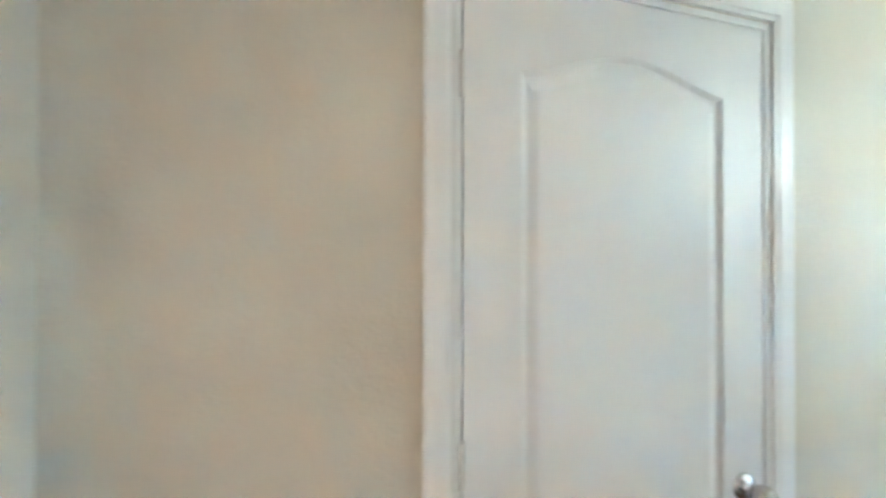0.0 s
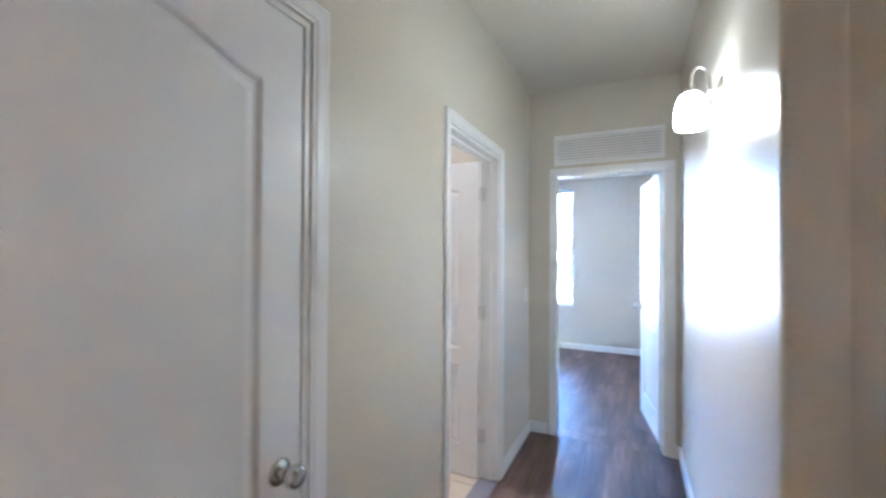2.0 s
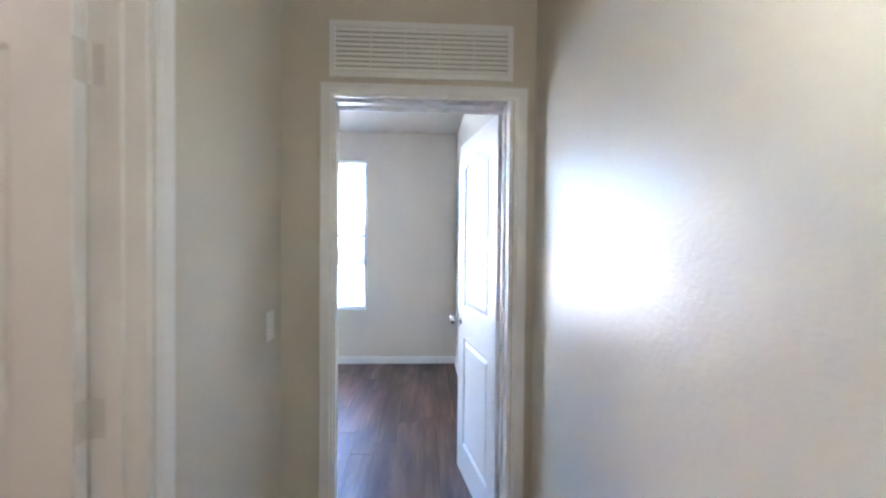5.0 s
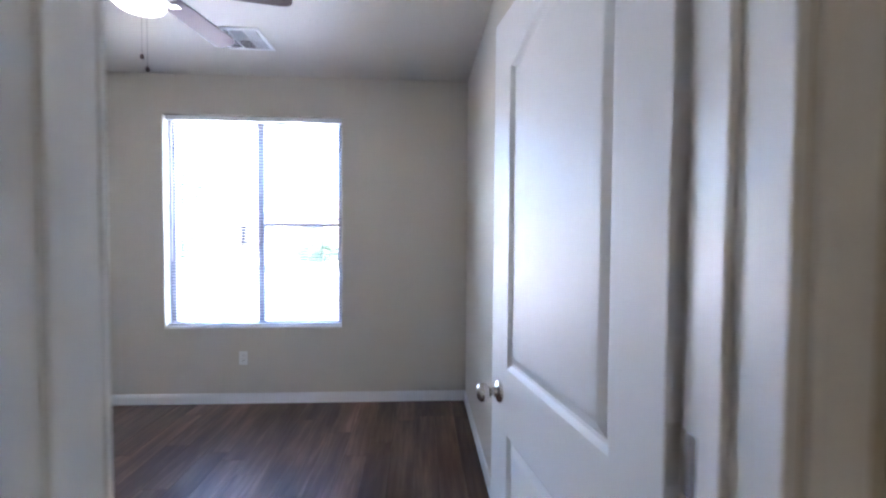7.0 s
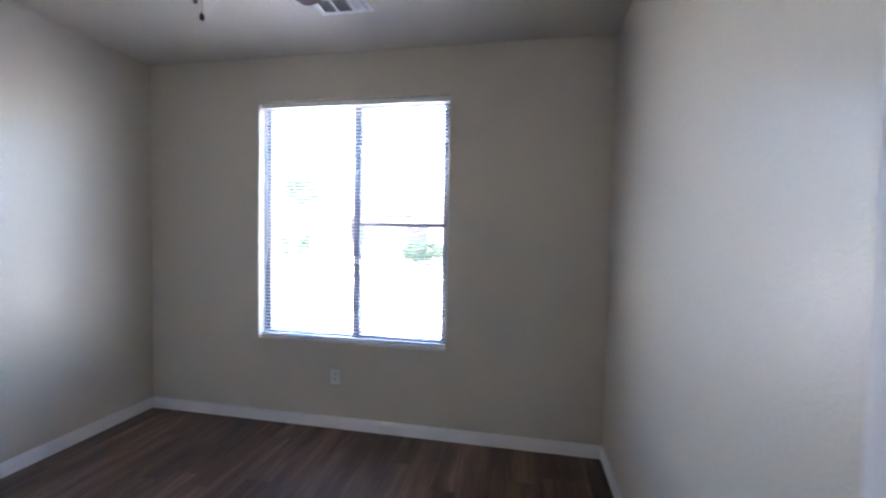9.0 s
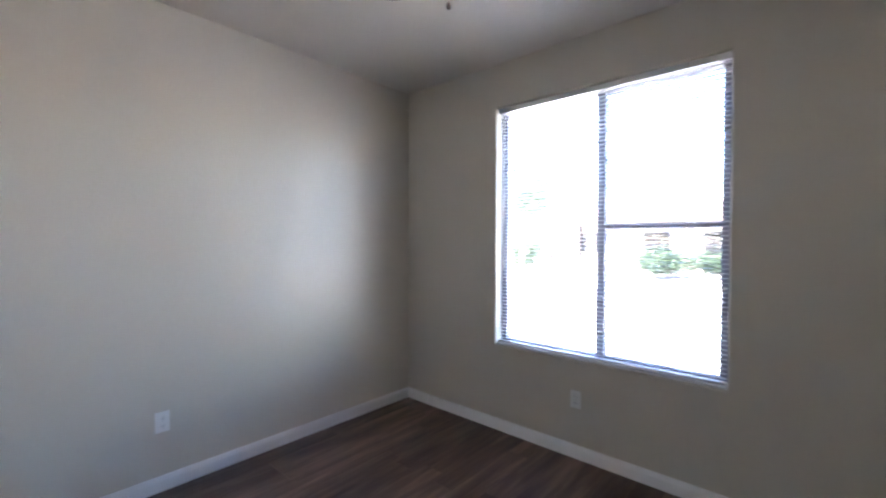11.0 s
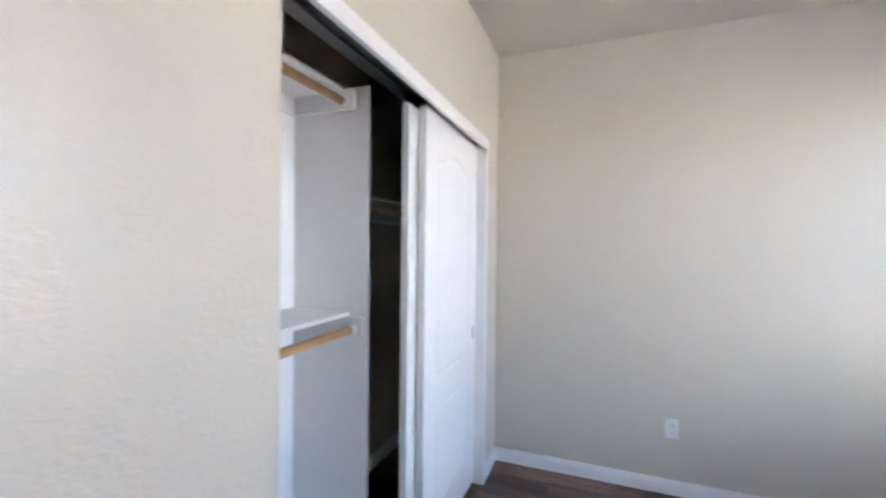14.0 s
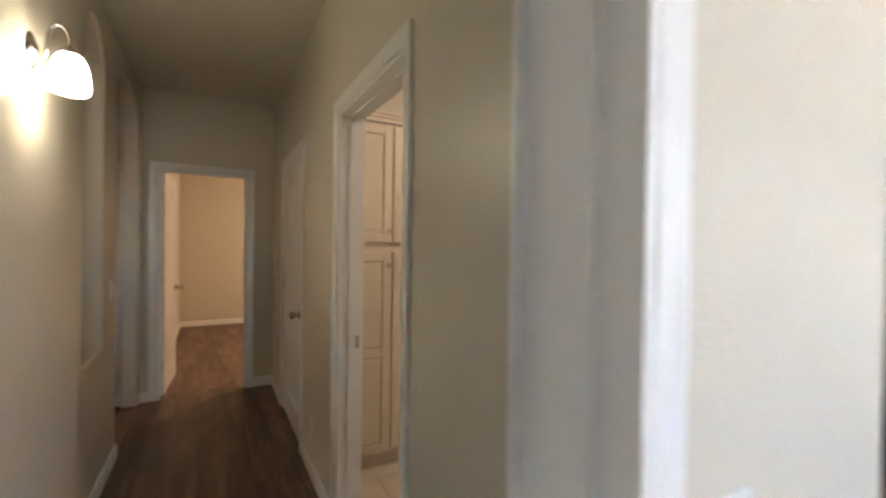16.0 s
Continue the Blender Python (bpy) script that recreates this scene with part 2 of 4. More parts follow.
def tube(bm, pts, radius, segs=10):
    pts = [Vector(p) for p in pts]
    rings = []
    up = Vector((0.13, 0.97, 0.21)).normalized()
    for i, p in enumerate(pts):
        d = (pts[min(i + 1, len(pts) - 1)] - pts[max(i - 1, 0)]).normalized()
        a = d.cross(up).normalized()
        b = d.cross(a).normalized()
        r = radius(i / (len(pts) - 1)) if callable(radius) else radius
        rings.append([bm.verts.new(p + a * r * math.cos(2 * math.pi * k / segs) + b * r * math.sin(2 * math.pi * k / segs)) for k in range(segs)])
    for r0, r1 in zip(rings, rings[1:]):
        for k in range(segs):
            bm.faces.new((r0[k], r0[(k + 1) % segs], r1[(k + 1) % segs], r1[k]))
    bm.faces.new(rings[0])
    bm.faces.new(rings[-1][::-1])
    return bm


def arc(u, u0, u1, spring, rise):
    """Height of an elliptical arch at u."""
    k = (u - (u0 + u1) / 2) / ((u1 - u0) / 2)
    return spring + rise * math.sqrt(max(0.0, 1 - k * k))


def wall(name, axis, lo, hi, u0, u1, label, openings=(), z1=2.74, bullnose=0.0, material=None, z0=0.0):
    """A wall of real thickness (lo to hi across axis, u0 to u1 along it). openings: (u0, u1, sill, head, arch rise)."""
    zs = sorted({z0, z1, *[v for o in openings for v in o[2:4]]})
    us = {u0, u1}
    for o in openings:
        us |= {o[0], o[1]}
        if o[4]:
            us |= {(o[0] + o[1]) / 2 - (o[1] - o[0]) / 2 * math.cos(math.pi * i / 20) for i in range(1, 20)}
    us = sorted(us)
    bm = bmesh.new()

    def pt(a, u, z):
        return bm.verts.new((a, u, z) if axis == "x" else (u, a, z))

    for ua, ub in zip(us, us[1:]):
        mid = (ua + ub) / 2
        hole = next((o for o in openings if o[0] < mid < o[1]), None)
        for za, zb in zip(zs, zs[1:]):
            la, lb = za, za
            if hole:
                if hole[2] <= za < hole[3]:
                    continue
                if hole[4] and abs(za - hole[3]) < 1e-9:
                    la, lb = arc(ua, hole[0], hole[1], za, hole[4]), arc(ub, hole[0], hole[1], za, hole[4])
            v = [pt(a, u, z) for a in (lo, hi) for u, z in ((ua, la), (ub, lb), (ub, zb), (ua, zb))]
            for f in ((0, 1, 2, 3), (4, 5, 6, 7), (0, 1, 5, 4), (1, 2, 6, 5), (2, 3, 7, 6), (3, 0, 4, 7)):
                bm.faces.new([v[i] for i in f])
    bmesh.ops.remove_doubles(bm, verts=bm.verts, dist=1e-5)
    bm.verts.index_update()
    byverts = {}
    for f in bm.faces:
        byverts.setdefault(frozenset(v.index for v in f.verts), []).append(f)
    inner = [f for fs in byverts.values() if len(fs) > 1 for f in fs]
    bmesh.ops.delete(bm, geom=inner, context="FACES_ONLY")
    bmesh.ops.recalc_face_normals(bm, faces=bm.faces)
    if bullnose:
        def inside(e):
            for vtx in e.verts:
                u = vtx.co.y if axis == "x" else vtx.co.x
                if vtx.co.z > z1 - 1e-4 or not any(o[0] - 1e-4 <= u <= o[1] + 1e-4 for o in openings):
                    return False
            return len(e.link_faces) == 2 and e.calc_face_angle(0) > 1.0
        es = [e for e in bm.edges if inside(e)]
        bmesh.ops.bevel(bm, geom=es, offset=bullnose, segments=4, affect="EDGES", profile=0.5)
    ob = mesh_ob(name, bm, material or WALL)
    return tagged(ob, label, "wall", kind="structure")


# ---- the shell ----
H = 2.74
DOOR_H = 2.045
LINEN = (-3.342, -2.512)
BATH = (-1.605, -0.825)
BED = (0.187, 0.982)
CLOSET = (-2.145, -0.447)
SOUTH = (0.240, 0.955)
WIN = (-1.519, -0.066, 0.642, 2.41)

wall("wall_hall_west", "x", -0.12, 0.0, -3.99, 0.0, "beige textured hallway wall with two doors",
     [(*LINEN, 0.0, DOOR_H, 0), (*BATH, 0.0, DOOR_H, 0)])
wall("wall_hall_east", "x", 1.078, 1.198, -3.99, 0.0, "beige textured hallway wall with arched openings",
     [(-2.612, -2.19, 0.79, 2.36, 0.22), (-3.90, -2.97, 0.0, 2.36, 0.22)], bullnose=0.016)
wall("wall_hall_north", "y", 0.0, 0.155, -2.472, 1.198, "beige wall holding bedroom door and closet opening",
     [(*BED, 0.0, DOOR_H + 0.04, 0), (*CLOSET, 0.0, 2.105, 0)])
wall("wall_hall_south", "y", -4.11, -3.99, -2.5, 4.4, "beige wall with an open door", [(*SOUTH, 0.0, DOOR_H, 0)])
wall("wall_bedroom_north", "y", 3.135, 3.295, -2.592, 1.132, "beige bedroom wall with a large window",
     [(WIN[0], WIN[1], WIN[2], WIN[3], 0)], bullnose=0.012)
wall("wall_bedroom_west", "x", -2.592, -2.472, -2.72, 3.135, "plain beige textured bedroom wall")
wall("wall_bedroom_east", "x", 1.0, 1.12, 0.155, 3.135, "plain beige textured bedroom wall")
wall("wall_closet_back", "y", -0.72, -0.56, -2.472, -0.12, "plain beige wall behind the closet")
wall("wall_bathroom_south", "y", -2.72, -2.60, -2.472, -0.12, "plain beige bathroom wall")
wall("wall_linen_back", "x", -0.82, -0.70, -3.99, -2.72, "plain wall behind the linen closet")
# Opening added out of view to let daylight onto the south wall.
wall("wall_living_north", "y", -2.06, -1.94, 1.198, 4.4, "plain beige wall with a switch and an added unseen daylight opening", [(2.3, 2.5, 1.2, 1.8, 0)])
wall("wall_living_east", "x", 4.4, 4.52, -4.11, -1.94, "plain beige living room wall")
wall("wall_south_room_east", "x", 0.985, 1.085, -7.55, -4.11, "plain beige bedroom wall")
wall("wall_south_room_west", "x", -2.62, -2.5, -7.67, -3.99, "plain beige bedroom wall")
wall("wall_south_room_south", "y", -7.67, -7.55, -2.5, 1.085, "plain beige far bedroom wall")

tagged(mesh_ob("ceiling", boxes((-2.62, 4.52, -7.67, 3.295, H, H + 0.2)), CEIL), "plain beige textured ceiling", "ceiling", kind="structure")


def baseboard(runs, label):
    """Each run: axis, wall face, outward sign, start, end."""
    for axis, face, sign, a, b in runs:
        bm = bmesh.new()
        prof = [(0, 0), (0.013, 0), (0.013, 0.062), (0.010, 0.072), (0.006, 0.084), (0, 0.087)]
        ends = []
        for u in (a, b):
            ends.append([bm.verts.new((face + sign * d, u, z) if axis == "x" else (u, face + sign * d, z)) for d, z in prof])
        k = len(prof)
        for i in range(k):
            bm.faces.new((ends[0][i], ends[0][(i + 1) % k], ends[1][(i + 1) % k], ends[1][i]))
        bm.faces.new(ends[0])
        bm.faces.new(ends[1][::-1])
        tagged(mesh_ob("baseboard", bm, TRIM), label, "baseboard", kind="structure")


C = 0.062
baseboard([
    ("x", 0.0, 1, -3.99, LINEN[0] - C), ("x", 0.0, 1, LINEN[1] + C, BATH[0] - C), ("x", 0.0, 1, BATH[1] + C, 0.0),
    ("y", 0.0, -1, 0.013, BED[0] + 0.02 - C), ("y", 0.0, -1, BED[1] + C, 1.065),
    ("x", 1.078, -1, -2.97, 0.0),
    ("y", -3.99, 1, 0.013, SOUTH[0] - C), ("y", -3.99, 1, SOUTH[1] + C, 4.4),
    ("y", -2.06, -1, 1.198, 4.4)], "white painted wood baseboard along hallway wall")
baseboard([
    ("y", 3.135, -1, -2.472, 1.0), ("x", -2.472, 1, 0.155, 3.122), ("x", 1.0, -1, 0.155, 3.122),
    ("y", 0.155, 1, -2.459, CLOSET[0] - 0.035), ("y", 0.155, 1, CLOSET[1], BED[0] + 0.02 - C)], "white painted wood baseboard along bedroom wall")
baseboard([
    ("y", -0.56, 1, -2.472, -0.12), ("x", -2.472, 1, -0.547, 0.0)], "white painted baseboard inside the closet")
baseboard([
    ("y", -7.55, 1, -2.5, 0.985), ("x", 0.985, -1, -7.537, -4.11)], "white painted baseboard in far bedroom")


# ---- doors ----
def casing_set(parent, u0, u1, head, face, sign, axis, label="white moulded door casing", sides=(True, True)):
    """Three mitred boards round an opening; face: wall face, sign: the side it stands proud on."""
    prof = [(0.004, 0.0), (0.004, 0.009), (0.014, 0.010), (0.018, 0.013), (0.044, 0.015), (0.054, 0.017), (0.060, 0.015), (0.060, 0.0)]

    def board(corners):
        bm = bmesh.new()
        rows = []
        for end in corners:
            rows.append([bm.verts.new(end(w, d)) for w, d in prof])
        k = len(prof)
        for i in range(k):
            bm.faces.new((rows[0][i], rows[0][(i + 1) % k], rows[1][(i + 1) % k], rows[1][i]))
        bm.faces.new(rows[0])
        bm.faces.new(rows[1][::-1])
        part("casing", bm, TRIM, parent, label)

    def P(u, z, d):
        return (face + sign * d, u, z) if axis == "x" else (u, face + sign * d, z)
    if sides[0]:
        board([lambda w, d: P(u0 - w, 0.0, d), lambda w, d: P(u0 - w, head + w, d)])
    if sides[1]:
        board([lambda w, d: P(u1 + w, 0.0, d), lambda w, d: P(u1 + w, head + w, d)])
    board([lambda w, d: P(u0 - w, head + w, d), lambda w, d: P(u1 + w, head + w, d)])


def jamb(parent, u0, u1, head, lo, hi, axis, stop):
    """Lining of the opening, with the stop bead the leaf shuts against."""
    t = 0.016

    def B(ua, ub, a, b, za, zb):
        return (a, b, ua, ub, za, zb) if axis == "x" else (ua, ub, a, b, za, zb)
    for ua, ub in ((u0 - 0.001, u0 + t), (u1 - t, u1 + 0.001)):
        part("jamb", boxes(B(ua, ub, lo - 0.001, hi + 0.001, 0, head), bevel=0.0015), TRIM, parent, "white painted door jamb")
    part("jamb", boxes(B(u0 + t, u1 - t, lo - 0.001, hi + 0.001, head - t, head + 0.001), bevel=0.0015), TRIM, parent, "white painted head jamb")
    a, b = stop
    for ua, ub in ((u0 + t, u0 + t + 0.011), (u1 - t - 0.011, u1 - t)):
        part("stop_bead", boxes(B(ua, ub, a, b, 0, head - t), bevel=0.002), TRIM, parent)
    part("stop_bead", boxes(B(u0 + t + 0.011, u1 - t - 0.011, a, b, head - t - 0.011, head - t), bevel=0.002), TRIM, parent)


def inset(loop, d):
    out = []
    n = len(loop)
    for i in range(n):
        p0, p, p1 = Vector(loop[i - 1]), Vector(loop[i]), Vector(loop[(i + 1) % n])
        a, b = (p - p0).normalized(), (p1 - p).normalized()
        na, nb = Vector((-a.y, a.x)), Vector((-b.y, b.x))
        k = 1 + na.dot(nb)
        out.append(p + (na + nb) * d / max(k, 0.4))
    return out


def leaf_mesh(w, h, t=0.035, stile=0.125, arch=0.062, top=1.845, mid_hi=1.03, mid_lo=0.82, low=0.20, relief=1.0):
    """A moulded two-panel leaf with an arched upper panel. Local x: 0 at the hinge edge to w; y: thickness, z up."""
    bm = bmesh.new()
    xa, xb = stile, w - stile
    N = 28
    xs = [xa + (xb - xa) * i / N for i in range(N + 1)]

    def crown(x):
        k = (x - xa) / (xb - xa)
        return top + arch * (0.5 - 0.5 * math.cos(2 * math.pi * k)) ** 0.8

    prof = [(0.005, 0.0035), (0.011, 0.009), (0.019, 0.0105), (0.038, 0.0035), (0.043, 0.0025)]
    for side in (-1, 1):
        y = side * t / 2

        def V(x, z, deep=0.0):
            return bm.verts.new((x, y - side * deep, z))

        def quad(x0, x1, z0, z1):
            bm.faces.new((V(x0, z0), V(x1, z0), V(x1, z1), V(x0, z1)))
        quad(0, xa, 0.008, h)
        quad(xb, w, 0.008, h)
        quad(xa, xb, 0.008, low)
        quad(xa, xb, mid_lo, mid_hi)
        for x0, x1 in zip(xs, xs[1:]):
            bm.faces.new((V(x0, crown(x0)), V(x1, crown(x1)), V(x1, h), V(x0, h)))
        for outline in ([(xa, mid_hi), (xb, mid_hi)] + [(x, crown(x)) for x in reversed(xs)],
                        [(xa, low), (xb, low), (xb, mid_lo), (xa, mid_lo)]):
            rows = [[V(p[0], p[1]) for p in outline]]
            for d, deep in prof:
                rows.append([V(p[0], p[1], deep * relief) for p in inset(outline, d)])
            n = len(outline)
            for r0, r1 in zip(rows, rows[1:]):
                for i in range(n):
                    bm.faces.new((r0[i], r0[(i + 1) % n], r1[(i + 1) % n], r1[i]))
            bm.faces.new(rows[-1])
    for x in (0, w):
        bm.faces.new([bm.verts.new(c) for c in ((x, -t / 2, 0.008), (x, t / 2, 0.008), (x, t / 2, h), (x, -t / 2, h))])
    for z in (0.008, h):
        bm.faces.new([bm.verts.new(c) for c in ((0, -t / 2, z), (w, -t / 2, z), (w, t / 2, z), (0, t / 2, z))])
    bmesh.ops.remove_doubles(bm, verts=bm.verts, dist=1e-5)
    return bm


KNOB = [(0.033, 0.0), (0.033, 0.003), (0.030, 0.007), (0.020, 0.009), (0.0125, 0.012), (0.0115, 0.026), (0.014, 0.031), (0.022, 0.035),
        (0.0265, 0.043), (0.0275, 0.052), (0.0255, 0.061), (0.021, 0.066), (0.014, 0.068), (0.0, 0.0685)]


HINGE_Z = (0.27, 1.06, 1.82)


def door_leaf(parent, w, m, knob_sides=(-1, 1), knob_z=0.93, hinge_side=1, hinges=True, h=2.028, t=0.035, mids=(0.82, 0.715), crown=(1.845, 0.062), hinge_z=HINGE_Z):
    """A hung leaf with its knobs and hinges; m places its hinge edge at the floor."""
    leaf = part("leaf", leaf_mesh(w, h, t, mid_hi=mids[0], mid_lo=mids[1], top=crown[0], arch=crown[1]), WHITE, parent, "white moulded two-panel door leaf with arched upper panel")
    leaf.matrix_basis = m
    for s in knob_sides:
        bm = lathe(bmesh.new(), KNOB, 28, Matrix.Translation((w - 0.066, s * t / 2, knob_z)) @ Euler((radians(-90 * s), 0, 0)).to_matrix().to_4x4())
        part("knob", bm, NICKEL, leaf, "round satin nickel door knob", smooth=True)
    part("latch_plate", boxes((w - 0.0005, w + 0.0015, -0.012, 0.012, knob_z - 0.028, knob_z + 0.028), bevel=0.0006), NICKEL, leaf, "satin nickel latch plate")
    if hinges:
        for z in hinge_z:
            bm = lathe(bmesh.new(), [(0, -0.046), (0.0066, -0.045), (0.0066, 0.045), (0, 0.046)], 12,
                       Matrix.Translation((-0.004, hinge_side * (t / 2 + 0.003), z)))
            box(bm, -0.0025, -0.0005, -t / 2 + 0.003, t / 2, z - 0.044, z + 0.044)
            part("hinge", bm, HINGE, leaf, "painted butt hinge")
    return leaf


# linen closet door, shut
d1 = thing("door_1", "closed white two-panel linen closet door in hallway", "door", kind="structure")
casing_set(d1, *LINEN, DOOR_H, 0.0, 1, "x")
jamb(d1, *LINEN, DOOR_H, -0.12, 0.0, "x", (-0.055, -0.043))
door_leaf(d1, 0.787, pose(-0.0215, LINEN[0] + 0.0215, 0, 0, 0, 90), knob_sides=(-1,), hinge_side=-1, knob_z=0.905)
# bathroom door, open into the bathroom
d2 = thing("door_2", "open white two-panel door swung into bathroom", "door", kind="structure")
casing_set(d2, *BATH, DOOR_H, 0.0, 1, "x")
casing_set(d2, *BATH, DOOR_H, -0.12, -1, "x")
jamb(d2, *BATH, DOOR_H, -0.12, 0.0, "x", (-0.08, -0.045))
door_leaf(d2, 0.742, pose(-0.122, BATH[1] - 0.036, 0, 0, 0, 178), hinge_side=-1)
part("strike_plate", boxes((-0.104, -0.062, BATH[0] + 0.0155, BATH[0] + 0.018, 0.895, 0.955)), NICKEL, d2, "small metal strike plate")
for z in HINGE_Z:
    part("hinge_plate", boxes((-0.118, -0.083, BATH[1] - 0.0185, BATH[1] - 0.0155, z - 0.044, z + 0.044), bevel=0.0008), HINGE, d2, "painted hinge plate")
# bedroom door, open into the bedroom
d3 = thing("door_3", "open white two-panel door swung into bedroom", "door", kind="structure")
casing_set(d3, BED[0] + 0.037, BED[1], DOOR_H + 0.006, 0.0, -1, "y")
casing_set(d3, BED[0] + 0.024, BED[1], DOOR_H, 0.155, 1, "y", sides=(True, False))
jamb(d3, *BED, DOOR_H + 0.04, 0.0, 0.155, "y", (0.07, 0.11))
door_leaf(d3, 0.722, pose(0.964, 0.168, 0, 0, 0, 99.2), knob_z=0.965, hinge_side=-1, mids=(1.05, 0.86), h=2.06, crown=(1.90, 0.072), hinge_z=(0.30, 1.12, 1.85))
part("strike_plate", boxes((BED[0] + 0.0155, BED[0] + 0.018, 0.118, 0.150, 0.925, 0.985)), NICKEL, d3, "small metal strike plate")
for z in (0.30, 1.12, 1.85):
    part("hinge_plate", boxes((BED[1] - 0.0185, BED[1] - 0.0155, 0.120, 0.150, z - 0.044, z + 0.044), bevel=0.0008), NICKEL, d3, "dull metal hinge plate")
# far bedroom door, open
d4 = thing("door_4", "open white door into far bedroom", "door", kind="structure")
casing_set(d4, *SOUTH, DOOR_H, -3.99, 1, "y")
jamb(d4, *SOUTH, DOOR_H, -4.11, -3.99, "y", (-4.02, -3.98))
door_leaf(d4, 0.68, pose(SOUTH[1] - 0.03, -4.08, 0, 0, 0, -94), hinge_side=1)


# ---- bedroom closet ----
def closet_door(x0, y, w, h, label):
    ob = thing("sliding_closet_door", label, "closet door", group="sliding closet doors", m=pose(x0, y, 0.012))
    part("leaf", leaf_mesh(w, h, 0.033, stile=0.13, mid_hi=0.81, mid_lo=0.69, relief=0.45), WHITE, ob)
    return ob


front = closet_door(-2.14, 0.088, 0.772, 2.072, "white moulded sliding closet door with finger pull, pushed open")
part("finger_pull", boxes((0.033, 0.057, 0.0155, 0.0185, 0.89, 0.965), bevel=0.002), NICKEL, front, "dull metal finger pull")
closet_door(-2.11, 0.042, 0.818, 2.05, "white moulded sliding closet door behind the front one")

cf = thing("closet_trim", "white painted fascia and side trim of closet", "trim", kind="structure")
part("fascia", boxes((CLOSET[0] - 0.035, CLOSET[1] + 0.0, 0.150, 0.172, 2.048, 2.108), bevel=0.002), TRIM, cf)
part("side_trim", boxes((CLOSET[0] - 0.035, CLOSET[0] + 0.006, 0.150, 0.168, 0.0, 2.048), bevel=0.002), TRIM, cf)
part("side_lining", boxes((CLOSET[0] - 0.001, CLOSET[0] + 0.004, -0.001, 0.150, 0.0, 2.105)), TRIM, cf)
# Two rails, and a plate that paints the shaded soffit dark.
part("door_track", boxes((CLOSET[0] + 0.006, CLOSET[1] - 0.002, 0.108, 0.111, 2.085, 2.0985), (CLOSET[0] + 0.006, CLOSET[1] - 0.002, 0.064, 0.067, 2.088, 2.0985),
                         (CLOSET[0] + 0.006, CLOSET[1] - 0.002, 0.001, 0.149, 2.0985, 2.1035)), TRACK, cf, "metal sliding door track with a dark plate for soffit shade")

PX = -1.307
tagged(mesh_ob("closet_partition", boxes((PX - 0.018, PX, -0.56, -0.147, 0.0, 2.165), bevel=0.002), SHELF), "tall white painted closet divider panel", "closet divider")

tagged(mesh_ob("closet_back_panel", boxes((PX + 0.001, -0.121, -0.5595, -0.552, 0.083, 2.149)), SHELF), "smooth white painted back panel of the closet shelves", "closet panel")


def shelf_unit(x0, x1, z, depth, rod_y, rod_drop, label):
    ob = thing("closet_shelf", label, "shelf", group="closet shelves")
    part("board", boxes((x0, x1, -0.558, -0.558 + depth, z, z + 0.018), bevel=0.002), SHELF, ob)
    part("cleat", boxes((x0, x1, -0.558, -0.540, z - 0.085, z - 0.0005), bevel=0.001), SHELF, ob)
    part("end_cleat", boxes((x0, x0 + 0.018, -0.540, rod_y + 0.055, z - 0.085, z - 0.0005), bevel=0.001), SHELF, ob)
    part("end_cleat", boxes((x1 - 0.018, x1, -0.540, rod_y + 0.055, z - 0.085, z - 0.0005), bevel=0.001), SHELF, ob)
    rz = z - rod_drop
    part("rod", tube(bmesh.new(), [(x0 + 0.02, rod_y, rz), ((x0 + x1) / 2, rod_y, rz - 0.003), (x1 - 0.02, rod_y, rz)], 0.0185, 16), ROD, ob,
         "round natural wood hanging rod", smooth=True)
    for xx, s in ((x0 + 0.018, 1), (x1 - 0.018, -1)):
        part("rod_socket", lathe(bmesh.new(), [(0.028, 0.0), (0.028, 0.004), (0.022, 0.008), (0.022, 0.018), (0.019, 0.018)], 20,
                                 Matrix.Translation((xx, rod_y, rz)) @ Euler((0, radians(90 * s), 0)).to_matrix().to_4x4()), PLASTIC, ob, "white plastic rod socket")


shelf_unit(PX + 0.001, -0.121, 2.150, 0.285, -0.268, 0.05, "high white closet shelf with wooden rod")
shelf_unit(PX + 0.001, -0.121, 1.138, 0.32, -0.216, 0.057, "low white closet shelf with wooden rod")
shelf_unit(-2.471, PX - 0.019, 1.690, 0.29, -0.268, 0.048, "middle white closet shelf with wooden rod")


# ---- window, blind and the outdoors ----
w1 = thing("window_1", "large dark-framed bedroom window with clear panes", "window", kind="structure")
yf = 3.245
x0, x1, z0, z1 = WIN
xm = (x0 + x1) / 2 + 0.025
fw = 0.045
part("window_frame", boxes((x0, x0 + fw, yf - 0.02, yf + 0.04, z0, z1), (x1 - fw, x1, yf - 0.02, yf + 0.04, z0, z1),
                           (x0 + fw, x1 - fw, yf - 0.02, yf + 0.04, z0, z0 + 0.035), (x0 + fw, x1 - fw, yf - 0.02, yf + 0.04, z1 - 0.035, z1)), BRONZE, w1)
part("mullion", boxes((xm - 0.026, xm + 0.026, yf - 0.02, yf + 0.04, z0 + 0.035, z1 - 0.035), bevel=0.003), BRONZE, w1)
part("meeting_rail", boxes((xm + 0.026, x1 - fw, yf - 0.012, yf + 0.03, 1.500, 1.524), bevel=0.002), BRONZE, w1)
part("window_sill", boxes((x0, x1, 3.14, yf - 0.02, z0 - 0.0, z0 + 0.012), bevel=0.003), TRIM, w1, "white window sill")
